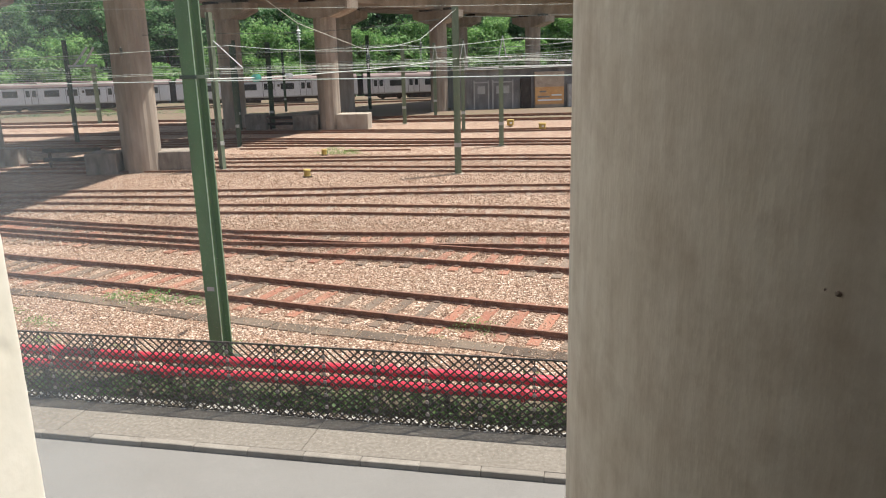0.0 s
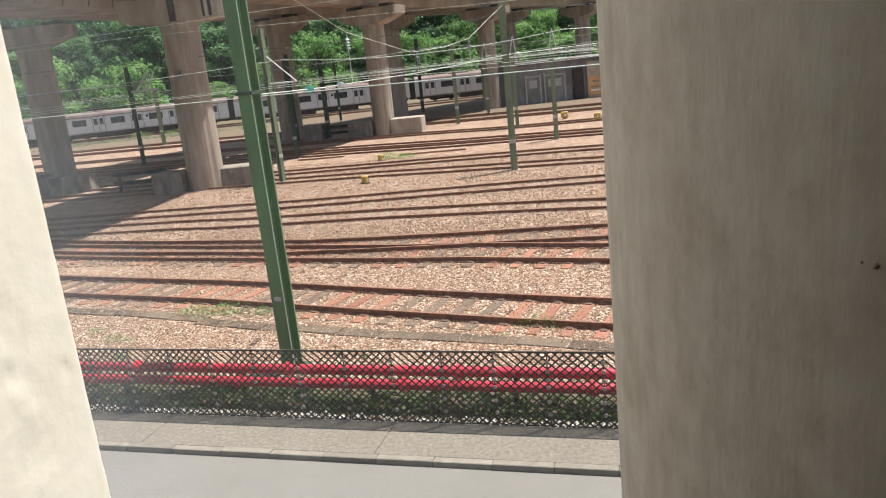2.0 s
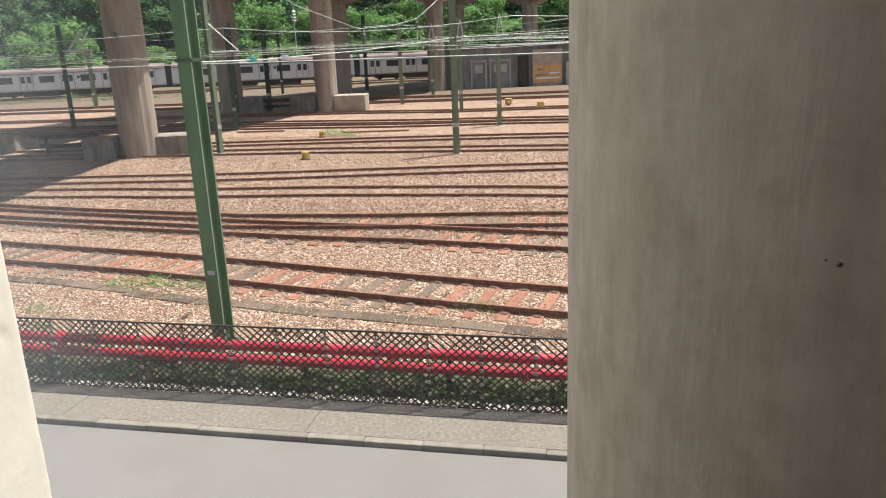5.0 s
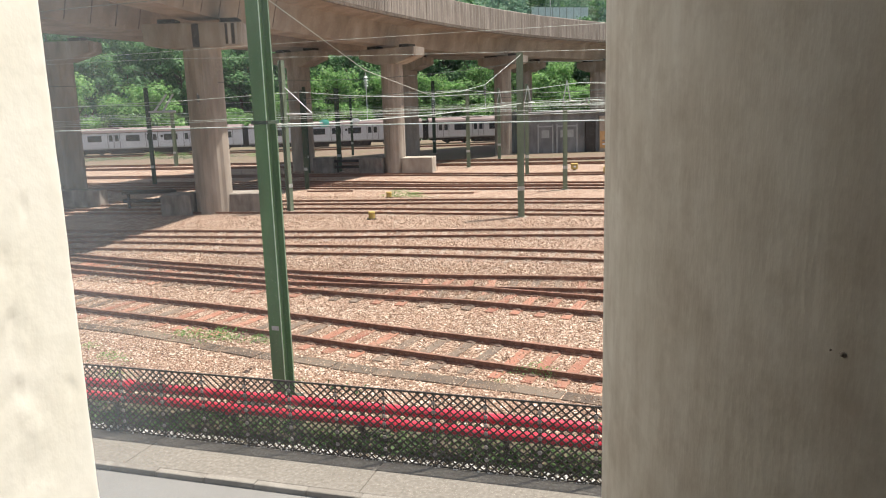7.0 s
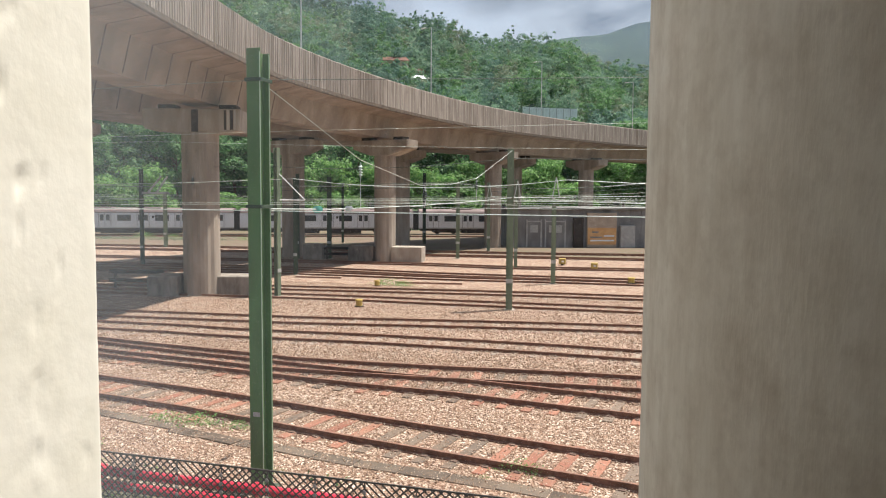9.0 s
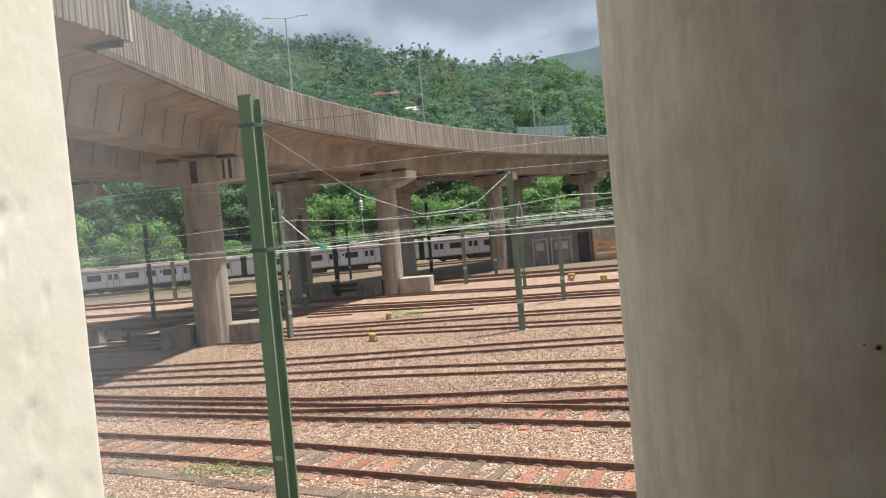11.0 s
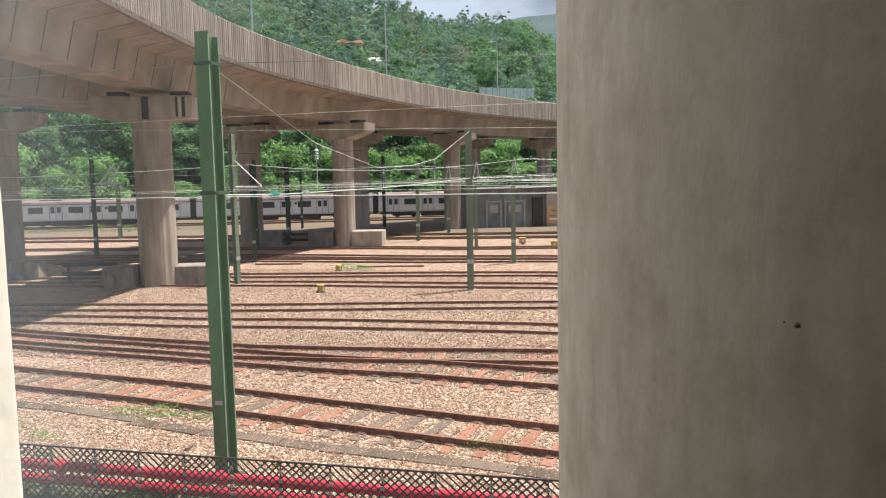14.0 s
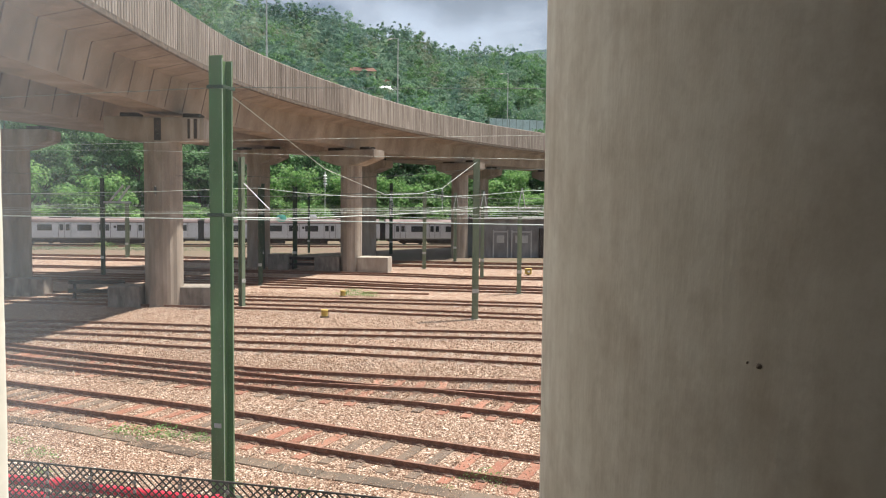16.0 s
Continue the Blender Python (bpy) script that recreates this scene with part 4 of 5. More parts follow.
def build_forest():
    rng = np.random.default_rng(11)
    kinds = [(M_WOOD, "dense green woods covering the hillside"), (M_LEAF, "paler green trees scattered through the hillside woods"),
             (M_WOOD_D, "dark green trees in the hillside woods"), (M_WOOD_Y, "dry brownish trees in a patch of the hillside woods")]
    sets = [([], [], []) for _ in kinds]
    count = 0
    while count < 3900:
        d = math.sqrt(rng.uniform(140 ** 2, 475 ** 2))
        az = rng.uniform(-34, 12)
        if (-0.6 < az < 4.4 and d < 268) or (-10.2 < az < -6.6 and 332 < d < 349):
            continue
        count += 1
        x, y = place(az, d)
        z = float(hill_z(az, d))
        h = rng.uniform(6, 14)
        r = rng.uniform(2.6, 6.6)
        if d > 400 and rng.uniform() < (0.5 if az < -5 else 0.15):
            h, r = h * 1.2, r * 0.42
        big = -7 < az < 7 and 265 < d < 385 and rng.uniform() < 0.05
        if big:
            h, r = rng.uniform(14, 20), rng.uniform(6.0, 9.0)
        p, n = crown_points(rng, h, r, 13 if big else 8, 90 if big else (34 if d > 260 else 45), 0.15)
        size = rng.uniform(0.5, 1.1, len(p)) * (0.46 if d > 260 else 0.42)
        dry = noise.noise(Vector((az * 0.5, d * 0.012, 2.0))) > 0.22 and d > 270
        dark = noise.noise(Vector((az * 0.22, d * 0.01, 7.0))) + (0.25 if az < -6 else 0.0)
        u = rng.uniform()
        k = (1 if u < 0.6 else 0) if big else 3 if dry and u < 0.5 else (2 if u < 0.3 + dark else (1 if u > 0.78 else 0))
        sets[k][0].append(p + (x, y, z - 0.8))
        sets[k][1].append(n)
        sets[k][2].append(size)
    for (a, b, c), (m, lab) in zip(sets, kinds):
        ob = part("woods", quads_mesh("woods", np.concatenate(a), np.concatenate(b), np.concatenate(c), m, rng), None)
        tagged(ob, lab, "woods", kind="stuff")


build_forest()


def build_tree_line():
    protos = [make_tree(21, 12.5, 5.0, 0.25, M_LEAF, 18, 300), make_tree(22, 15.0, 5.6, 0.26, M_LEAF, 20, 300), make_tree(23, 9.0, 4.6, 0.22, M_LEAF_B, 16, 300), make_tree(24, 13.5, 5.2, 0.25, M_LEAF, 18, 300),
              make_tree(25, 6.0, 4.2, 0.2, M_LEAF_B, 14, 300)]
    rng = random.Random(31)
    used = set()

    def put(k, x, y, z, s):
        if k not in used:
            used.add(k)
            protos[k].matrix_basis = pose(x, y, z, 0, 0, rng.uniform(0, 360))
        else:
            w = rng.uniform(0.8, 1.25)
            copy_thing(protos[k], pose(x, y, z, 0, 0, rng.uniform(0, 360)) @ Matrix.Diagonal((w, w * rng.uniform(0.85, 1.15), rng.uniform(0.7, 1.25), 1)))

    # rows behind the train: bright low growth in front, tall trees behind
    for i in range(34):
        az = -41 + i * 1.87 + rng.uniform(-0.6, 0.6)
        d0 = 117 + (max(0, az + 20) * 0.35)
        for row, (kinds, off) in enumerate((((2, 4), 0), ((0, 3), 9), ((1, 3, 0), 18))):
            d = d0 + off + rng.uniform(-2, 2) + 5
            a = az + row * 1.1
            x, y = place(a, d)
            put(rng.choice(kinds), float(x), float(y), max(0.0, float(hill_z(a, d))) - 0.3, 1)


build_tree_line()


# ---- fence, pipes and planting along the street ----
def build_fence():
    fence = holder("lattice_fence", STREET @ pose(0, 1.11, 0), "dark brown diamond lattice metal fence beside the pavement", "fence")
    # one panel of riveted lattice bars, repeated
    w, h, cell = 1.6, 1.16, 0.125
    bm = bmesh.new()

    def bar(x0, z0, x1, z1, y):
        d = Vector((x1 - x0, 0, z1 - z0))
        ln = d.length
        m = Matrix.Translation(((x0 + x1) / 2, y, (z0 + z1) / 2)) @ pose(0, 0, 0, 0, -math.degrees(math.atan2(d.z, d.x)), 0)
        bmesh.ops.create_cube(bm, size=1.0, matrix=m @ Matrix.Diagonal((ln, 0.006, 0.024, 1)))

    slope = 0.9
    for sgn, y in ((1, -0.004), (-1, 0.004)):
        k = -12
        while k < 26:
            c = k * cell
            # line x = c + (z) / slope * sgn
            x_at = (lambda z: c + sgn * z / slope)
            z_lo, z_hi = 0.0, h
            xa, xb = x_at(z_lo), x_at(z_hi)
            lo_x, hi_x = -w / 2, w / 2
            t0, t1 = 0.0, 1.0
            if xa != xb:
                ta, tb = (lo_x - xa) / (xb - xa), (hi_x - xa) / (xb - xa)
                t0, t1 = max(t0, min(ta, tb)), min(t1, max(ta, tb))
            if t1 - t0 > 0.02:
                bar(xa + (xb - xa) * t0, h * t0 + 0.03, xa + (xb - xa) * t1, h * t1 + 0.03, y)
            k += 1
    lattice = mesh_of(bm, "lattice_panel", M_FENCE)
    top_me = mesh_of(boxes(((-w / 2, -0.012, h + 0.02), (w / 2, 0.012, h + 0.045))), "top_rail", M_FENCE)
    low_me = mesh_of(boxes(((-w / 2, -0.01, 0.015), (w / 2, 0.01, 0.036))), "bottom_rail", M_FENCE)
    post_me = mesh_of(boxes(((-0.009, -0.012, -0.02), (0.009, 0.016, h + 0.045)), bevel=0.003), "post", M_FENCE)
    bm = bmesh.new()
    for z in (0.22, 0.42, 0.64, 0.76, 0.9, 1.04):
        rod(bm, (0, -0.034, z), (0, -0.02, z), 0.03, 8, 0.034)
    plate_me = mesh_of(bm, "rivet_plate", M_RIVET)
    for i in range(-14, 13):
        x = i * w + 0.3
        for nm, me in (("lattice_panel", lattice), ("top_rail", top_me), ("bottom_rail", low_me)):
            ob = part(nm, me, None, fence)
            ob.matrix_basis = pose(x, 0, 0)
        for dx in (-w / 2, 0):
            ob = part("post", post_me, None, fence)
            ob.matrix_basis = pose(x + dx, 0.012, 0)
            part("rivet_plate", plate_me, None, ob)


build_fence()


def build_pipes():
    for z, r in ((0.62, 0.085), (0.43, 0.085)):
        pipe = holder("red_pipe", STREET @ pose(0, 1.68 + (0.0 if z > 0.5 else -0.12), z), "long bright red painted metal pipe behind the fence", "pipe", "red pipes behind the fence")
        part("tube", rod(bmesh.new(), (-24, 0, 0), (20, 0, 0), r, 16), M_RED, pipe, smooth=True)
        fl = mesh_of(rod(rod(bmesh.new(), (-0.035, 0, 0), (-0.004, 0, 0), r * 1.45, 14), (0.004, 0, 0), (0.035, 0, 0), r * 1.45, 14), "flange", M_RED)
        for k in range(-7, 7):
            ob = part("flange", fl, None, pipe)
            ob.matrix_basis = pose(k * 3.0 - 0.7 + (0.9 if z > 0.5 else 0), 0, 0)
    # brackets that carry both pipes
    br = mesh_of(boxes(((-0.03, 1.5, 0.0), (0.03, 1.8, 0.03)), ((-0.03, 1.62, 0.03), (0.03, 1.7, 0.34)), ((-0.03, 1.46, 0.32), (0.03, 1.8, 0.35)), ((-0.03, 1.66, 0.35), (0.03, 1.7, 0.54))), "pipe_bracket", M_FENCE)
    for k in range(-8, 7):
        ob = part("pipe_bracket", br, None)
        ob.matrix_basis = STREET @ pose(k * 2.4 + 0.5, 0, 0.0)
        tagged(ob, "dark steel stand carrying two red pipes", "pipe stand", "pipe stands")


build_pipes()


def plant_mesh(name, seed, spread, height, n, leaf, mat):
    rng = np.random.default_rng(seed)
    p = rng.normal(size=(n, 3)) * (spread[0], spread[1], height * 0.3) * 0.5
    p[:, 2] = np.abs(rng.uniform(0.02, 1, n)) * height * np.exp(-(p[:, 0] / spread[0]) ** 2)
    d = rng.normal(size=(n, 3)) + (0, -0.3, 0.8)
    d /= np.linalg.norm(d, axis=1, keepdims=True)
    return quads_mesh(name, p, d, rng.uniform(0.5, 1.2, n) * leaf, mat, rng)


def build_hedge():
    rng = np.random.default_rng(44)
    n = 26000
    u = rng.uniform(-22, 18, n)
    hump = 0.24 + 0.16 * np.sin(u * 1.7) + 0.1 * np.sin(u * 4.3 + 1)
    v = 1.24 + rng.beta(1.6, 1.6, n) * 0.7
    z = np.abs(rng.uniform(0, 1, n)) * np.clip(hump, 0.14, 0.6)
    top = rng.uniform(size=n) < 0.06
    v = np.where(top, 1.95 + rng.uniform(0, 0.35, n), v)
    z = np.where(top & (np.sin(u * 0.9 + 2) > 0.1), rng.uniform(0, 0.55, n), z)
    m = np.array(STREET)
    tuft = (rng.uniform(size=n) < 0.05) & (np.sin(u * 1.13 + 0.6) > 0.35)
    v, z = np.where(tuft, 1.9 + rng.uniform(0, 0.3, n), v), np.where(tuft, rng.uniform(0.3, 0.95, n) * np.clip(np.sin(u * 1.13 + 0.6), 0, 1), z)
    p = np.stack([u, v, z, np.ones(n)], 1) @ m.T
    d = rng.normal(size=(n, 3)) + (0, -0.4, 0.9)
    d /= np.linalg.norm(d, axis=1, keepdims=True)
    ob = part("hedge", quads_mesh("hedge", p[:, :3], d, rng.uniform(0.018, 0.05, n), M_LEAF_D, rng), None)
    tagged(ob, "low dark green shrubs growing along the fence foot", "shrubs", kind="stuff")


build_hedge()


def build_weeds():
    spots = [(-7.3, 17.95, 1.0), (-6.3, 17.75, 0.7), (-8.2, 18.0, 0.9), (0.15, 15.75, 0.8), (-9.3, 16.4, 0.7), (-8.6, 15.3, 0.6), (-10.3, 17.2, 0.5), (-4.6, 15.1, 0.4), (-0.6, 15.3, 0.3), (-6.9, 14.9, 0.4),
             (-8.0, 46.2, 1.5), (-6.9, 46.0, 1.1), (-47, 92.0, 2.4), (-43.5, 92.5, 1.6), (-38, 90.5, 1.6), (-33, 88.5, 1.5)]
    for k, (x, y, s) in enumerate(spots):
        me = plant_mesh("weed", 60 + k, (0.75 * s, 0.3 * s), 0.3 * s, int(420 * min(s, 1.3)), 0.026 * s ** 0.8, M_LEAF_B)
        ob = part("weed", me, None)
        ob.matrix_basis = pose(x, y, 0.0, 0, 0, -18)
        tagged(ob, "green weeds growing between the ballast stones", "weeds", "weeds in the yard")


build_weeds()


def build_grass():
    rng = np.random.default_rng(91)
    n = 7000
    x = rng.uniform(-64, -27, n)
    y = 91.5 + 0.16 * (x + 30) + rng.normal(size=n) * 2.2
    keep = np.sin(x * 0.45) + np.sin(x * 0.17 + y * 0.6) + rng.normal(size=n) * 0.5 > 0.1
    p = np.stack([x, y, rng.uniform(0.0, 0.16, n)], 1)[keep]
    d = rng.normal(size=p.shape) + (0, -0.3, 0.7)
    d /= np.linalg.norm(d, axis=1, keepdims=True)
    ob = part("grass", quads_mesh("grass", p, d, rng.uniform(0.04, 0.1, len(p)), M_WOOD_Y, rng), None)
    tagged(ob, "thin green grass growing in the cinders before the train", "grass", kind="stuff")


build_grass()


# ---- masts, lamps and wires ----
def h_section(bm, w, d, t, z0, z1):
    """An H-beam: two flanges facing -y and +y and a web, in one outline."""
    w, d, k = w / 2, d / 2, t / 2
    prof = [(-w, -d), (w, -d), (w, -d + t), (k, -d + t), (k, d - t), (w, d - t), (w, d), (-w, d), (-w, d - t), (-k, d - t), (-k, -d + t), (-w, -d + t)]
    lo = [bm.verts.new((a, b, z0)) for a, b in prof]
    hi = [bm.verts.new((a, b, z1)) for a, b in prof]
    for i in range(12):
        bm.faces.new((lo[i], lo[(i + 1) % 12], hi[(i + 1) % 12], hi[i]))
    bm.faces.new(hi)
    return bm


def build_main_mast():
    mast = holder("catenary_mast", pose(-4.6, 14.28, 0, 0, 0, -11), "tall green painted steel H-beam catenary mast", "mast", "masts in the yard")
    part("flange", boxes(((-0.135, -0.17, -0.1), (0.135, -0.15, 7.96)), bevel=0.003), M_GREEN, mast)
    part("flange", boxes(((-0.135, 0.15, -0.1), (0.135, 0.17, 7.91)), bevel=0.003), M_GREEN, mast)
    part("web", boxes(((-0.01, -0.15, -0.1), (0.01, 0.15, 7.91))), M_GREEN, mast)
    for x, y in ((0.126, -0.173), (0.126, 0.148)):
        part("edge_strip", boxes(((x - 0.004, y - 0.005, 0.1), (x + 0.011, y, 7.9))), M_GREEN_EDGE, mast, "thin pale strip along the flange edge")
    for z in (5.2, 7.42):
        part("collar", boxes(((-0.155, -0.2, z - 0.03), (0.155, -0.175, z + 0.03)), ((-0.155, 0.175, z - 0.03), (0.155, 0.2, z + 0.03)),
                             ((-0.165, -0.2, z - 0.03), (-0.14, 0.2, z + 0.03)), ((0.14, -0.2, z - 0.03), (0.165, 0.2, z + 0.03)), bevel=0.004), M_DARKMAST, mast, "dark clamp collar")
    part("plate", boxes(((-0.07, -0.176, 1.42), (0.07, -0.171, 1.5))), M_GALV, mast, "small grey number plate")
    part("base_plate", boxes(((-0.26, -0.28, -0.02), (0.26, 0.28, 0.05)), bevel=0.01), M_DARKMAST, mast)


build_main_mast()


def build_mast(x, y, h, w, mat, turn=0.0, arm="", label="green painted steel catenary mast in the ballast"):
    mast = holder("catenary_mast", pose(x, y, 0, 0, 0, turn), label, "mast", "masts in the yard")
    part("beam", h_section(bmesh.new(), w, w * 1.1, 0.02, -0.1, h), mat, mast)
    part("base", boxes(((-w * 0.9, -w * 0.9, -0.1), (w * 0.9, w * 0.9, 0.04)), bevel=0.03), M_CONC, mast, "small concrete foot")
    part("band", boxes(((-w * 0.56, -w * 0.62, 1.3), (w * 0.56, -w * 0.56, 1.5))), M_GALV, mast, "pale number band")
    if arm == "frame":
        # raised bracket frame: two slanting stays over a level bar
        part("bracket_arm", rods(((0, 0, 5.5), (2.2, 0, 5.5)), ((0.5, 0, 5.5), (1.6, 0, 6.75)), ((1.2, 0, 5.5), (2.1, 0, 6.75)), r=0.08), M_WHITE, mast, "pale steel bracket frame")
    elif arm == "stay":
        part("bracket_arm", rods(((0, 0, 5.15), (0.7, -1.36, 5.15)), ((0, 0, 6.65), (0.7, -1.36, 5.15)), r=0.028), M_WHITE, mast, "pale steel cantilever arm")
    elif arm == "hook":
        part("bracket_arm", rods(((0.0, -0.2, 5.3), (-0.15, -0.5, 5.35)), ((-0.15, -0.5, 5.35), (0.1, -0.3, 6.6)), ((0.1, -0.3, 6.6), (0.3, -0.3, 5.4)), ((0.3, -0.3, 5.4), (0.62, -0.3, 5.35)), r=0.035), M_GALV, mast, "pale steel wire hanger")
    return mast


build_mast(-28.7, 56.2, 7.3, 0.23, M_DARKMAST, 0, "frame", "green steel mast with a bracket frame and shade in its paint")
build_mast(-36.3, 75.6, 5.7, 0.3, M_MAST, 0)
build_mast(-36.0, 79.5, 6.0, 0.26, M_MAST, 0)
build_mast(-12.9, 40.4, 7.9, 0.24, M_MAST, 62, "stay", "green steel mast with a cantilever arm")
build_mast(-15.2, 51.2, 6.6, 0.23, M_DARKMAST, 0, "", "green steel mast with the viaduct's shade in its paint")
build_mast(-18.9, 64.0, 7.2, 0.23, M_DARKMAST, 0, "", "green steel mast with the viaduct's shade in its paint")
build_mast(-16.4, 64.9, 7.0, 0.32, M_DARKMAST, 0, "", "green steel mast with the viaduct's shade in its paint")
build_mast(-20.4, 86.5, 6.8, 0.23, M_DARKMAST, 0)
build_mast(-11.0, 86.5, 8.0, 0.34, M_DARKMAST, 0, "hook", "steel mast with a wire hanger and shade in its paint")
build_mast(-5.5, 66.7, 6.6, 0.3, M_MAST, 0)
build_mast(-3.27, 76.1, 6.8, 0.3, M_MAST, 0, "hook", "green steel mast with a wire hanger")
build_mast(-0.52, 37.35, 7.65, 0.3, M_MAST, 4, "", "tall green steel mast with a span wire")
build_mast(-0.42, 58.7, 6.7, 0.26, M_MAST, 0, "hook", "green steel mast with a wire hanger")
build_mast(2.0, 48.6, 5.0, 0.27, M_MAST, 0, "hook", "green steel mast with a wire hanger")


def insulator(x, y, z, length, mat, axis, label, r=0.07):
    ob = holder("insulator", Matrix.Translation((x, y, z)) @ Vector(axis).to_track_quat("Z", "Y").to_matrix().to_4x4(), label, "insulator", "insulators")
    part("core", rod(bmesh.new(), (0, 0, -length / 2), (0, 0, length / 2), 0.018, 8), M_GALV, ob)
    n = max(3, int(length / 0.07))
    me = mesh_of(rod(bmesh.new(), (0, 0, -0.015), (0, 0, 0.02), r, 12, r * 0.5), "shed", mat)
    for k in range(n):
        s = part("shed", me, None, ob)
        s.matrix_basis = pose(0, 0, (k - (n - 1) / 2) * length * 0.75 / n)


SPAN = (Vector((-0.46, 37.2, 0)) - Vector((-4.6, 14.4, 0)))
SPAN0 = Vector((-4.6, 14.4, 0))


def at_span(s, z):
    p = SPAN0 + SPAN * s
    return Vector((p.x, p.y, z))


insulator(*at_span(0.1, 5.11), 0.3, M_TEAL, SPAN.normalized(), "teal glazed insulator on the span wire", 0.075)
insulator(*at_span(0.17, 5.11), 0.34, M_WHITE, SPAN.normalized(), "white glazed insulator on the span wire", 0.06)
insulator(*at_span(0.2, 6.0), 0.34, M_WIRE, (0, 0, 1), "pale grey hanging insulator", 0.055)
insulator(*at_span(0.42, 5.45), 0.42, M_WIRE_DARK, (0, 0, 1), "dark hanging insulator under the span wire", 0.07)
insulator(*at_span(0.7, 5.85), 0.42, M_WIRE_DARK, (0, 0, 1), "dark hanging insulator under the span wire", 0.07)
insulator(-17.2, 39.64, 6.1, 0.5, M_WIRE_DARK, (0, 0, 1), "dark insulator fixed on the pier", 0.09)


def wire(pts, r=0.011, mat=None, label="thin overhead railway wire", sag=0.0):
    """A hanging wire through points; each stretch sags a little."""
    bm = bmesh.new()
    for a, b in zip(pts, pts[1:]):
        a, b = Vector(a), Vector(b)
        n = 6 if sag else 1
        prev = a
        for k in range(1, n + 1):
            t = k / n
            q = a.lerp(b, t) - Vector((0, 0, 4 * sag * t * (1 - t)))
            rod(bm, prev, q, r, 5)
            prev = q
    ob = part("overhead_wire", bm, mat or M_WIRE)
    return tagged(ob, label, "wire", "overhead wires")


wire([at_span(0, 7.42), at_span(0.2, 6.25), at_span(0.4, 5.72), at_span(0.55, 5.82), at_span(0.7, 6.1), at_span(1, 7.55)], 0.009, None, "sagging pale span wire between two masts")
wire([at_span(0, 5.15), at_span(0.125, 5.1), at_span(0.4, 5.12), at_span(0.7, 5.22), at_span(1, 5.36)], 0.014, None, "pale span wire with a teal insulator")
wire([(-30, 21.0, 5.1), (-4.6, 14.45, 5.12), (1.9, 13.1, 5.1), (14, 10.6, 5.1)], 0.008, None, "pale wire along the near track")
wire([(-30, 19.5, 7.2), (-4.6, 14.2, 7.42), (30, 20, 8.2)], 0.006, M_WIRE_DARK, "thin dark wire high over the tracks")
wire([at_span(0.42, 5.7), at_span(0.42, 5.12)], 0.01)
wire([at_span(0.7, 6.1), at_span(0.7, 5.22)], 0.01)
wire([at_span(0.2, 6.2), at_span(0.2, 5.1)], 0.008)
for key, z, zm in (("C", 5.02, 0), ("D", 5.06, 6.1), ("E", 5.05, 0), ("E2", 5.12, 6.2), ("F2", 5.15, 0), ("F", 5.1, 6.3), ("G", 5.2, 6.1), ("H", 5.25, 6.5), ("I", 5.3, 0), ("J", 5.4, 6.6)):
    line = smooth_line(TRACKS[key], 14.0)
    wire([(p.x, p.y, z + 0.05 * math.sin(i * 1.7)) for i, p in enumerate(line)], 0.008 if key in "CDE" else 0.011, M_WIRE if key not in ("H", "J") else M_WIRE_DARK, "contact wire over a track")
    if zm:
        wire([(p.x, p.y, zm) for p in line[::2]], 0.012, M_WIRE if key in ("D", "F") else M_WIRE_DARK, "sagging catenary wire over a track", 0.35)
wire([(-19, 28.5, 7.45), (-9.11, 28.5, 7.74), (6, 28.0, 8.0)], 0.005, None, "pale feeder wire over the tracks")
wire([(-20, 28.5, 7.3), (-13.36, 28.5, 7.37), (-7.56, 28.5, 7.23), (8, 28, 7.0)], 0.0045, None, "pale feeder wire over the tracks")
wire([(2.0, 48.3, 5.2), (10, 40, 5.0), (22, 30, 5.0)], 0.014, None, "pale wire crossing the tracks")
wire([(-0.4, 37.2, 5.36), (8, 45, 5.5), (24, 58, 5.9)], 0.014, None, "pale wire crossing the tracks")
wire([(-3.2, 76, 5.4), (6, 66, 5.6), (20, 52, 6.3)], 0.018, None, "pale wire crossing the tracks")
wire([(-40, 40, 7.6), (-12.9, 40.3, 6.9), (-0.5, 37.3, 7.2), (30, 33, 7.6)], 0.012, M_WIRE_DARK, "dark feeder wire over the tracks", 0.25)


def lamp_post(x, y, h, turn, two=False):
    post = holder("lamp_post", pose(x - 0.42, y + 0.25, 14.0, 0, 0, turn), "slim pale grey street lamp on the viaduct parapet", "street lamp", "lamps on the viaduct")
    part("pole", rod(bmesh.new(), (0, 0, -1.2), (0, 0, h), 0.06, 10, 0.04), M_GALV, post)
    for s in ((1, -1) if two else (1,)):
        part("arm", rod(bmesh.new(), (0, 0, h - 0.04), (s * 0.95, 0, h + 0.08), 0.022, 8), M_GALV, post)
        a, b = sorted((s * 0.85, s * 1.42))
        part("lantern", boxes(((a, -0.09, h + 0.05), (b, 0.09, h + 0.13)), bevel=0.03), M_GALV, post)


lamp_post(-13.1, 46.85, 4.85, 8, True)
lamp_post(-7.55, 67.0, 5.9, 135)
lamp_post(2.35, 86.0, 6.2, 130)
lamp_post(14.4, 102.0, 6.2, 130)


# ---- pier blocks, boxes and small things in the yard ----
def crash_block(x, y, w, d, h, turn, label="pale concrete crash block beside the pier", mat=M_BLOCK_SHADED):
    bm = bmesh.new()
    box(bm, (-w / 2, -d / 2, -0.1), (w / 2, d / 2, h), 0.05)
    ob = part("crash_block", bm, mat)
    ob.matrix_basis = pose(x, y, 0, 0, 0, turn)
    tagged(ob, label, "concrete block", "blocks round the piers")


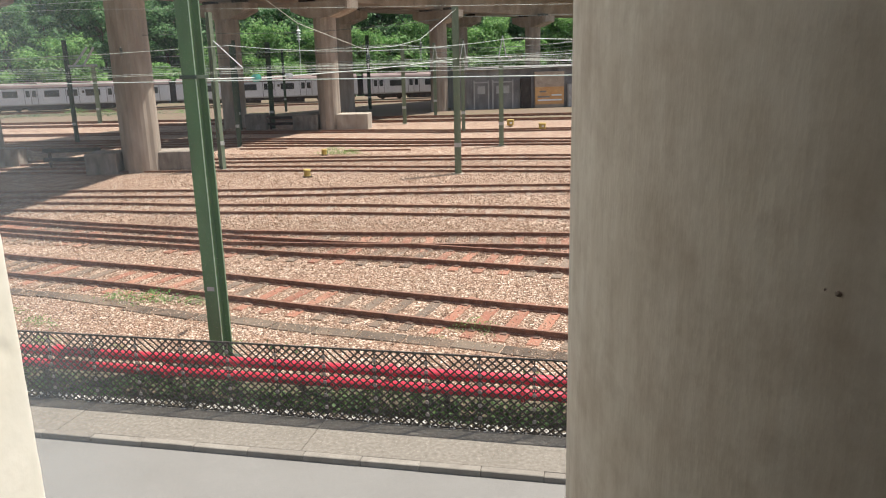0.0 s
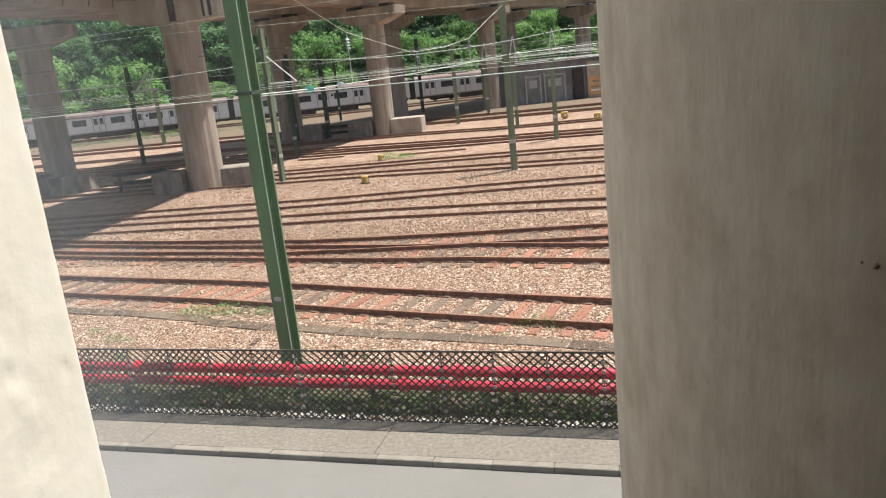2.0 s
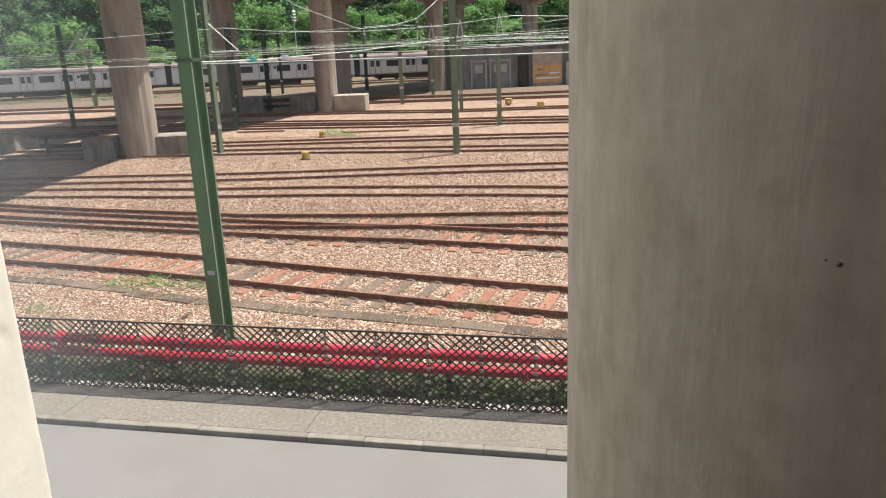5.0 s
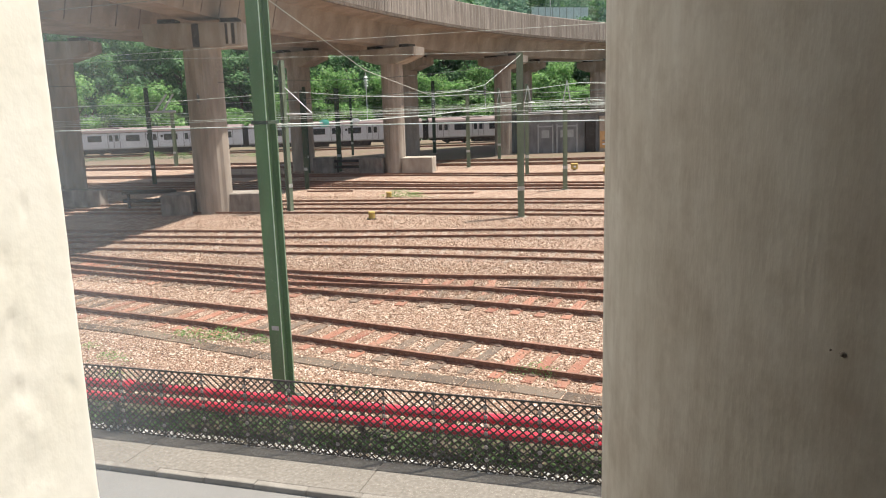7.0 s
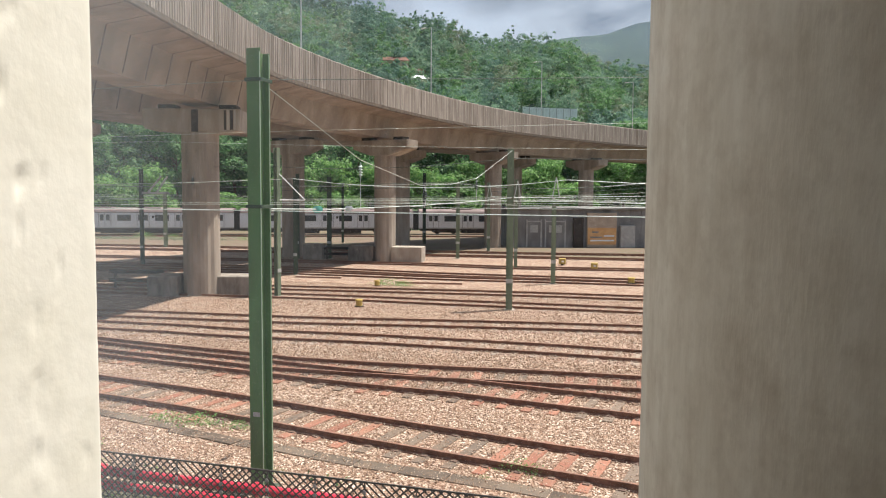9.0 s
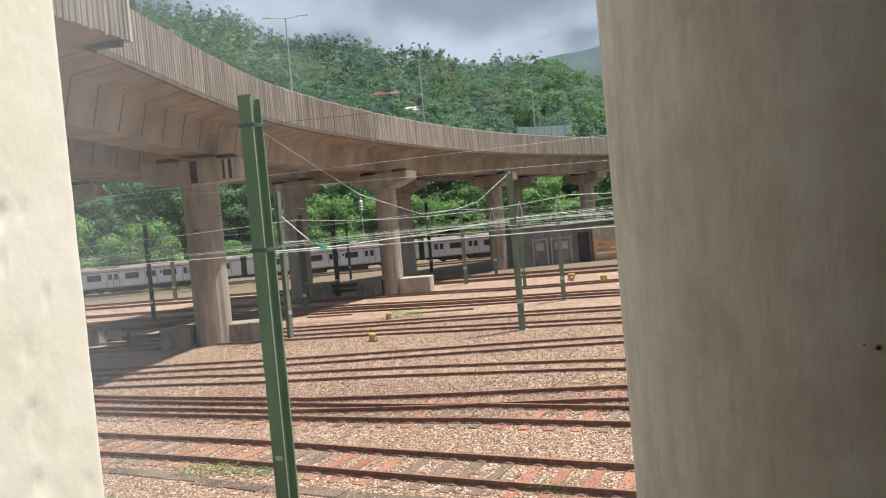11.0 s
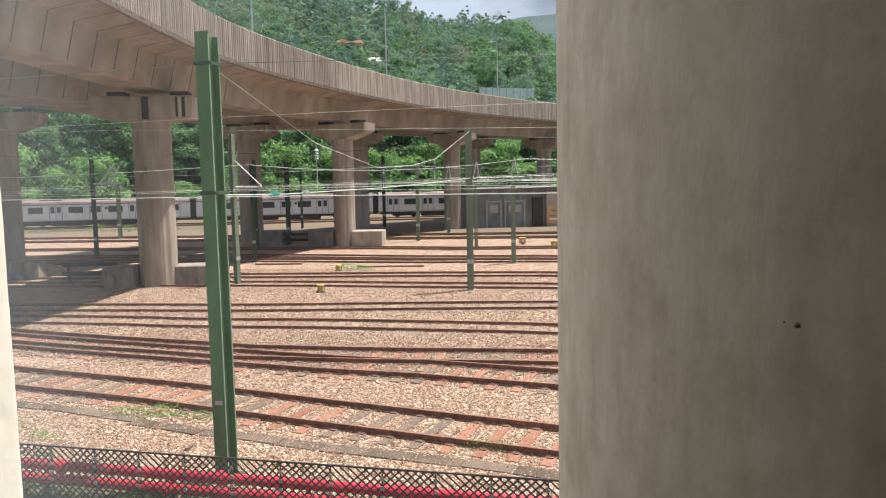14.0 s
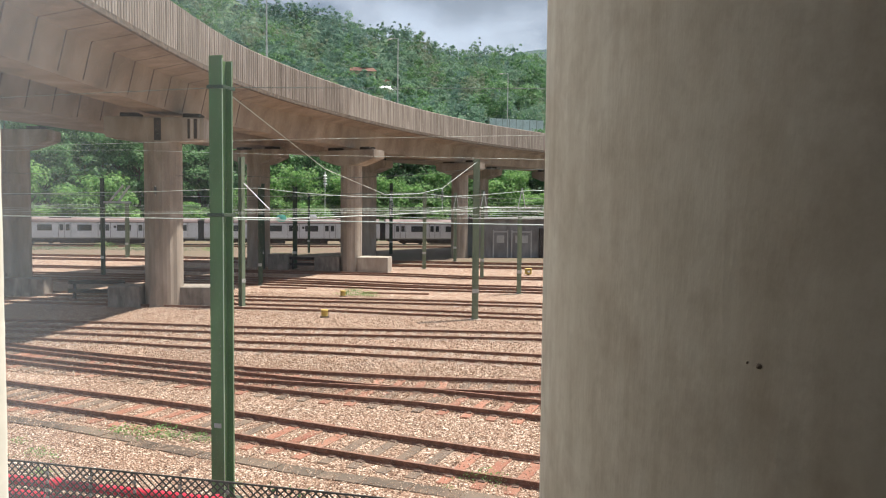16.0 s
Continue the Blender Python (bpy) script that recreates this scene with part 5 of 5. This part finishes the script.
crash_block(-19.0, 40.3, 1.6, 1.7, 1.08, 6, "stained concrete block beside the pier, darkened for shade")
crash_block(-15.65, 41.3, 2.7, 1.6, 1.02, 8, "low stained block beside the pier, darkened for shade")
crash_block(-9.3, 63.3, 2.55, 1.7, 1.25, -4, mat=M_BLOCK)
crash_block(-13.2, 63.5, 2.0, 1.6, 1.25, -4, "concrete block with viaduct shade put into its grey")
crash_block(-17.6, 64.6, 1.7, 1.5, 1.3, 0, "concrete block with viaduct shade put into its grey")
# added block in place of a dark grass mound, shade in its colour
crash_block(-27.3, 44.0, 3.2, 1.0, 1.0, 4, "low darkened block standing in for a grass mound")
crash_block(-32.5, 46.0, 4.5, 2.4, 1.0, 4, "low concrete plinth under the viaduct, darkened for shade")


def barrier(x, y, w, turn):
    b = holder("steel_barrier", pose(x, y, 0, 0, 0, turn), "dark steel rail barrier between concrete blocks", "barrier", "barriers under the viaduct")
    for z in (0.35, 0.85):
        part("beam", boxes(((-w / 2, -0.05, z), (w / 2, 0.05, z + 0.22)), bevel=0.02), M_UNDER, b)
    for s in (-1, 1):
        part("post", boxes(((s * w * 0.4 - 0.06, 0.05, -0.05), (s * w * 0.4 + 0.06, 0.17, 1.1))), M_UNDER, b)


barrier(-15.4, 64.2, 2.6, 0)
barrier(-22.0, 42.6, 3.2, 4)


def signal_pot(x, y, s, h=0.5):
    pot = holder("signal_box", pose(x, y, 0, 0, 0, 12, ), "small yellow trackside signal box on the ballast", "signal box", "yellow boxes in the yard")
    part("body", rod(bmesh.new(), (0, 0, 0), (0, 0, h * s), 0.27 * s, 14, 0.25 * s), M_YELLOW, pot, smooth=False)
    part("lid", rod(bmesh.new(), (0, 0, h * s), (0, 0, h * s + 0.06), 0.3 * s, 14, 0.26 * s), M_YELLOW, pot)
    part("foot", boxes(((-0.35 * s, -0.3 * s, -0.05), (0.35 * s, 0.3 * s, 0.05))), M_UNDER, pot, "dark base")


def signal_case(x, y, s):
    pot = holder("signal_box", pose(x, y, 0, 0, 0, -6), "square yellow trackside box with a pale front", "signal box", "yellow boxes in the yard")
    part("body", boxes(((-0.3 * s, -0.25 * s, 0.1), (0.3 * s, 0.25 * s, 0.62 * s)), bevel=0.03), M_YELLOW, pot)
    part("front", boxes(((-0.05 * s, -0.27 * s, 0.25), (0.16 * s, -0.255 * s, 0.42 * s))), M_WHITE, pot, "pale front plate")
    part("leg", boxes(((-0.1, -0.1, -0.05), (0.1, 0.1, 0.1))), M_UNDER, pot)


signal_pot(-7.8, 37.3, 0.62)
signal_pot(-8.55, 45.8, 0.6)
signal_pot(6.95, 49.8, 0.8, 0.4)
signal_case(3.25, 62.0, 0.9)
signal_case(5.45, 58.6, 0.85)
# the first rail stands in for a flat dark hatch
for x, y, w, tilt in ((-13.2, 49.6, 3.1, -3), (-5.6, 47.4, 4.1, -2), (-27.5, 51.5, 4.0, 0)):
    ob = part("spare_rail", sweep([Vector((-w / 2, 0, 0)), Vector((w / 2, 0, 0))], [(-0.07, 0), (0.07, 0), (0.04, 0.1), (-0.04, 0.1)]), M_RAIL)
    ob.matrix_basis = pose(x, y, 0.0, 0, 0, tilt)
    tagged(ob, "length of rusty spare rail lying on the ballast", "rail", "spare rails in the yard")


# ---- the train ----
def build_train():
    d = (TRAIN_B - TRAIN_A).normalized()
    ang = math.degrees(math.atan2(d.y, d.x))
    L = 23.6
    # one car, its near side facing -y
    car = holder("train_car", Matrix(), "silver commuter train carriage with tinted windows and double doors", "train carriage", "carriages of the parked train")
    W = 1.55
    prof = [(-W, 0.95), (-W - 0.02, 2.0), (-W + 0.03, 3.05), (W - 0.03, 3.05), (W + 0.02, 2.0), (W, 0.95)]
    bm = bmesh.new()
    lo = [bm.verts.new((-L / 2, a, b)) for a, b in prof]
    hi = [bm.verts.new((L / 2, a, b)) for a, b in prof]
    for k in range(6):
        bm.faces.new((lo[k], lo[(k + 1) % 6], hi[(k + 1) % 6], hi[k]))
    bm.faces.new(lo[::-1])
    bm.faces.new(hi)
    bmesh.ops.recalc_face_normals(bm, faces=bm.faces)
    part("body", bm, M_STEEL, car)
    rp = [(-W + 0.02, 3.04), (-W + 0.16, 3.35), (-0.9, 3.58), (0, 3.66), (0.9, 3.58), (W - 0.16, 3.35), (W - 0.02, 3.04)]
    bm = bmesh.new()
    lo = [bm.verts.new((-L / 2 + 0.05, a, b)) for a, b in rp]
    hi = [bm.verts.new((L / 2 - 0.05, a, b)) for a, b in rp]
    for k in range(7):
        bm.faces.new((lo[k], lo[(k + 1) % 7], hi[(k + 1) % 7], hi[k]))
    bm.faces.new(lo[::-1])
    bm.faces.new(hi)
    bmesh.ops.recalc_face_normals(bm, faces=bm.faces)
    part("roof", bm, M_ROOF, car, "dull reddish grey roof")
    part("gutter", boxes(((-L / 2, -W - 0.03, 3.0), (L / 2, -W + 0.02, 3.07))), M_UNDER, car)
    part("sill", boxes(((-L / 2, -W - 0.035, 0.93), (L / 2, -W + 0.02, 1.08))), M_CLADPALE, car)
    part("underframe", boxes(((-L / 2 + 0.3, -W + 0.12, 0.62), (L / 2 - 0.3, W - 0.12, 0.95)), ((-5.5, -W + 0.1, 0.25), (-1.2, W - 0.1, 0.7)), ((0.2, -W + 0.1, 0.22), (4.6, W - 0.1, 0.7))), M_UNDER, car)
    for s in (-1, 1):
        bogie = part("bogie", boxes(((s * 8.0 - 1.7, -1.2, 0.35), (s * 8.0 + 1.7, 1.2, 0.75)), bevel=0.05), M_UNDER, car)
        for k in (-1.15, 1.15):
            part("wheel", rod(bmesh.new(), (s * 8.0 + k, -0.85, 0.57), (s * 8.0 + k, -0.7, 0.57), 0.42, 18), M_UNDER, bogie)
    pitch = 4.88
    y = -W - 0.022
    for k in range(5):
        x = (k - 2) * pitch
        for s in (-1, 1):
            door = part("door", boxes(((x + (0.02 if s > 0 else -0.74), y - 0.012, 1.08), (x + (0.74 if s > 0 else -0.02), y + 0.03, 2.98)), bevel=0.006), M_STEEL, car)
            part("door_glass", boxes(((x + s * 0.38 - 0.24, y - 0.022, 1.95), (x + s * 0.38 + 0.24, y - 0.008, 2.75)), bevel=0.004), M_DARKGLASS, door)
        for sx in (-0.77, 0.0, 0.77):
            part("door_seal", boxes(((x + sx - 0.022, y - 0.02, 1.08), (x + sx + 0.022, y + 0.02, 3.0))), M_RUBBER, car)
    for k in range(4):
        x = (k - 1.5) * pitch
        win = part("window", boxes(((x - 0.88, y - 0.014, 1.93), (x + 0.88, y + 0.03, 2.72)), bevel=0.01), M_RUBBER, car)
        part("pane", boxes(((x - 0.81, y - 0.022, 2.0), (x + 0.81, y - 0.01, 2.4)), bevel=0.003), M_DARKGLASS, win)
        part("pane", boxes(((x - 0.81, y - 0.022, 2.43), (x + 0.81, y - 0.01, 2.66)), bevel=0.003), M_DARKGLASS, win)
    part("panel", boxes(((1.15, y - 0.012, 2.3), (1.45, y + 0.02, 2.6))), M_RUBBER, car, "small dark grille")
    for k in range(3):
        part("roof_unit", boxes(((-7 + k * 6.4, -0.95, 3.5), (-4.2 + k * 6.4, 0.95, 3.72)), bevel=0.05), M_ROOF, car)
    part("gangway", boxes(((L / 2 - 0.02, -1.28, 0.7), (L / 2 + 0.78, 1.28, 3.35))), M_RUBBER, car, "dark rubber gangway bellows")
    # door nought lies at TRAIN_A; the car's third door is two on
    for j in range(-2, 4):
        c = TRAIN_A + d * (pitch * (1 + 5 * j))
        m = pose(c.x, c.y, -0.06, 0, 0, ang) @ pose(0, 1.55, 0)
        if j == -2:
            car.matrix_basis = m
        else:
            copy_thing(car, m)


build_train()


# ---- the metal shed behind the tracks ----
def build_shed():
    shed = holder("metal_shed", pose(0.0, 83.0, 0, 0, 0, 9), "long dark grey metal-clad trackside shed", "shed")
    part("wall", boxes(((-1.6, 0, -0.2), (34, 6, 4.1))), M_CLAD, shed)
    part("roof", boxes(((-1.9, -0.4, 4.1), (34.3, 6.4, 4.3)), bevel=0.03), M_CLAD, shed)
    rib = mesh_of(boxes(((-0.04, -0.06, 0.0), (0.04, 0.0, 4.05))), "rib", M_CLAD)
    for k in range(26):
        ob = part("rib", rib, None, shed)
        ob.matrix_basis = pose(-1.4 + k * 1.2, 0, 0)
    for x0, x1 in ((0.6, 2.0), (2.6, 4.6)):
        door = part("door", boxes(((x0, -0.08, 0), (x1, -0.005, 2.7))), M_CLAD, shed)
        part("door_frame", boxes(((x0 - 0.14, -0.12, 0), (x0, -0.01, 3.0)), ((x1, -0.12, 0), (x1 + 0.14, -0.01, 3.0)), ((x0 - 0.14, -0.12, 2.72), (x1 + 0.14, -0.01, 2.86))), M_CLADPALE, door, "pale metal door frame")
        part("door_window", boxes(((x0 + 0.3, -0.11, 1.6), (x1 - 0.3, -0.085, 2.4))), M_CLADPALE, door)
    bay = part("bay", boxes(((7.0, -0.35, 0.0), (10.2, 0.0, 3.75)), bevel=0.03), M_TAN, shed, "tan painted bay")
    part("sign_panel", boxes(((7.05, -0.42, 0.35), (10.15, -0.352, 2.15))), M_ORANGE, bay, "orange panel with pale bars")
    for k, (x0, x1, z) in enumerate(((7.3, 9.9, 0.7), (7.3, 8.6, 1.05), (8.8, 9.9, 1.2), (7.5, 8.2, 1.6))):
        part("bar", boxes(((x0, -0.44, z), (x1, -0.421, z + 0.16))), M_WHITE if k % 2 == 0 else M_CLAD, bay)
    part("cabinet", boxes(((10.6, -0.5, 0), (12.2, 0, 2.4)), bevel=0.04), M_CLADPALE, shed, "grey metal cabinet")
    part("cabinet", boxes(((5.5, -0.4, 0), (6.6, 0, 3.2)), bevel=0.04), M_UNDER, shed, "dark pipework cabinet")


build_shed()


# ---- far buildings on the hill ----
def hill_house(az, d, w, h, roof, wall, label, lift=0.0):
    x, y = place(az, d)
    z = float(hill_z(az, d)) + lift
    ob = holder("hill_house", pose(float(x), float(y), z, 0, 0, -az), label, "house", "buildings on the hill")
    part("wall", boxes(((-w / 2, 0, -6), (w / 2, 9, h))), wall, ob)
    bm = bmesh.new()
    v = [bm.verts.new(c) for c in ((-w / 2 - 0.5, -0.6, h), (w / 2 + 0.5, -0.6, h), (w / 2 + 0.5, 9.6, h), (-w / 2 - 0.5, 9.6, h), (-w / 2 + 1, 4.5, h + 2.4), (w / 2 - 1, 4.5, h + 2.4))]
    for f in ((0, 1, 5, 4), (1, 2, 5), (2, 3, 4, 5), (3, 0, 4), (3, 2, 1, 0)):
        bm.faces.new([v[i] for i in f])
    part("roof", bm, roof, ob)
    for k in range(max(2, int(w / 4))):
        x0 = -w / 2 + 1.2 + k * 4
        part("window", boxes(((x0, -0.08, h - 2.4), (x0 + 1.8, 0.0, h - 1.0))), M_DARKGLASS, ob)


hill_house(-9.6, 346, 12, 5.5, M_TERRA, M_TAN, "low hillside house with a terracotta roof", -2.5)
hill_house(-7.6, 350, 9, 8, M_TERRA, M_TERRA, "terracotta coloured house among hillside trees", -2.5)
hill_house(-8.0, 322, 11, 3.5, M_WHITE, M_WHITE, "low white hillside building among trees", 1)


def white_barrier():
    az, d = 3.0, 262.0
    b0 = holder("noise_barrier", Matrix(), "pale white panelled road barrier on the hillside", "barrier")
    for k in range(8):
        a = 0.15 + k * 0.5
        x, y = place(a, d)
        z = 32.6 - k * 0.12
        m = pose(float(x), float(y), z, 0, 0, -a)
        p = part("panel", boxes(((-1.1, -0.06, -0.5), (1.1, 0.06, 3.2))), M_WHITE, b0)
        p.matrix_basis = m
        q = part("post", boxes(((-1.3, -0.15, -12), (-1.1, 0.15, 3.5))), M_CLADPALE, b0)
        q.matrix_basis = m


white_barrier()


# ---- loose ballast stones near the street ----
def build_stones(name, seed, n, ends, size, mat, label, lift=(0.005, 0.03)):
    """Loose stones strewn over a strip of the street's plan: ends are its length along the street and its span across."""
    rng = np.random.default_rng(seed)
    (u0, u1), (v0, v1) = ends
    u, v = rng.uniform(u0, u1, n), v0 + rng.uniform(0, 1, n) ** 1.3 * (v1 - v0)
    x, y = S_O.x + S_U.x * u + S_N.x * v, S_O.y + S_U.y * u + S_N.y * v
    base = np.array([(1, 0, 0), (-0.5, 0.87, 0), (-0.5, -0.87, 0), (0.1, 0.1, 0.8), (0, 0, -0.6)])
    tri = np.array([(0, 1, 3), (1, 2, 3), (2, 0, 3), (1, 0, 4), (2, 1, 4), (0, 2, 4)])
    s = rng.uniform(*size, (n, 1, 1))
    a = rng.uniform(0, 6.28, n)
    c, si = np.cos(a)[:, None], np.sin(a)[:, None]
    v = base[None] * rng.uniform(0.7, 1.2, (n, 5, 1))
    vx, vy = v[..., 0] * c - v[..., 1] * si, v[..., 0] * si + v[..., 1] * c
    v = np.stack([vx, vy, v[..., 2]], -1) * s + np.stack([x, y, rng.uniform(*lift, n)], -1)[:, None]
    f = (tri[None] + (np.arange(n) * 5)[:, None, None]).reshape(-1, 3)
    me = bpy.data.meshes.new(name)
    m = len(f)
    me.vertices.add(5 * n)
    me.loops.add(3 * m)
    me.polygons.add(m)
    me.vertices.foreach_set("co", v.astype(np.float32).ravel())
    me.loops.foreach_set("vertex_index", f.astype(np.int32).ravel())
    me.polygons.foreach_set("loop_start", np.arange(0, 3 * m, 3, dtype=np.int32))
    me.polygons.foreach_set("loop_total", np.full(m, 3, dtype=np.int32))
    me.materials.append(mat)
    me.update()
    me.validate()
    tagged(part(name, me, None), label, "stones", kind="stuff")


build_stones("ballast_stones", 77, 66000, ((-16, 5), (2.35, 15.5)), (0.012, 0.027), M_STONE, "loose pinkish brown ballast stones", (0.005, 0.05))
build_stones("ballast_stones", 79, 60000, ((-24, 9), (11.0, 34.0)), (0.022, 0.046), M_STONE, "loose pinkish brown ballast stones", (0.0, 0.04))
build_stones("pale_pebbles", 78, 2600, ((-14, 6), (1.1, 1.32)), (0.012, 0.034), M_PEBBLE, "pale pebbles strewn along the fence foot")
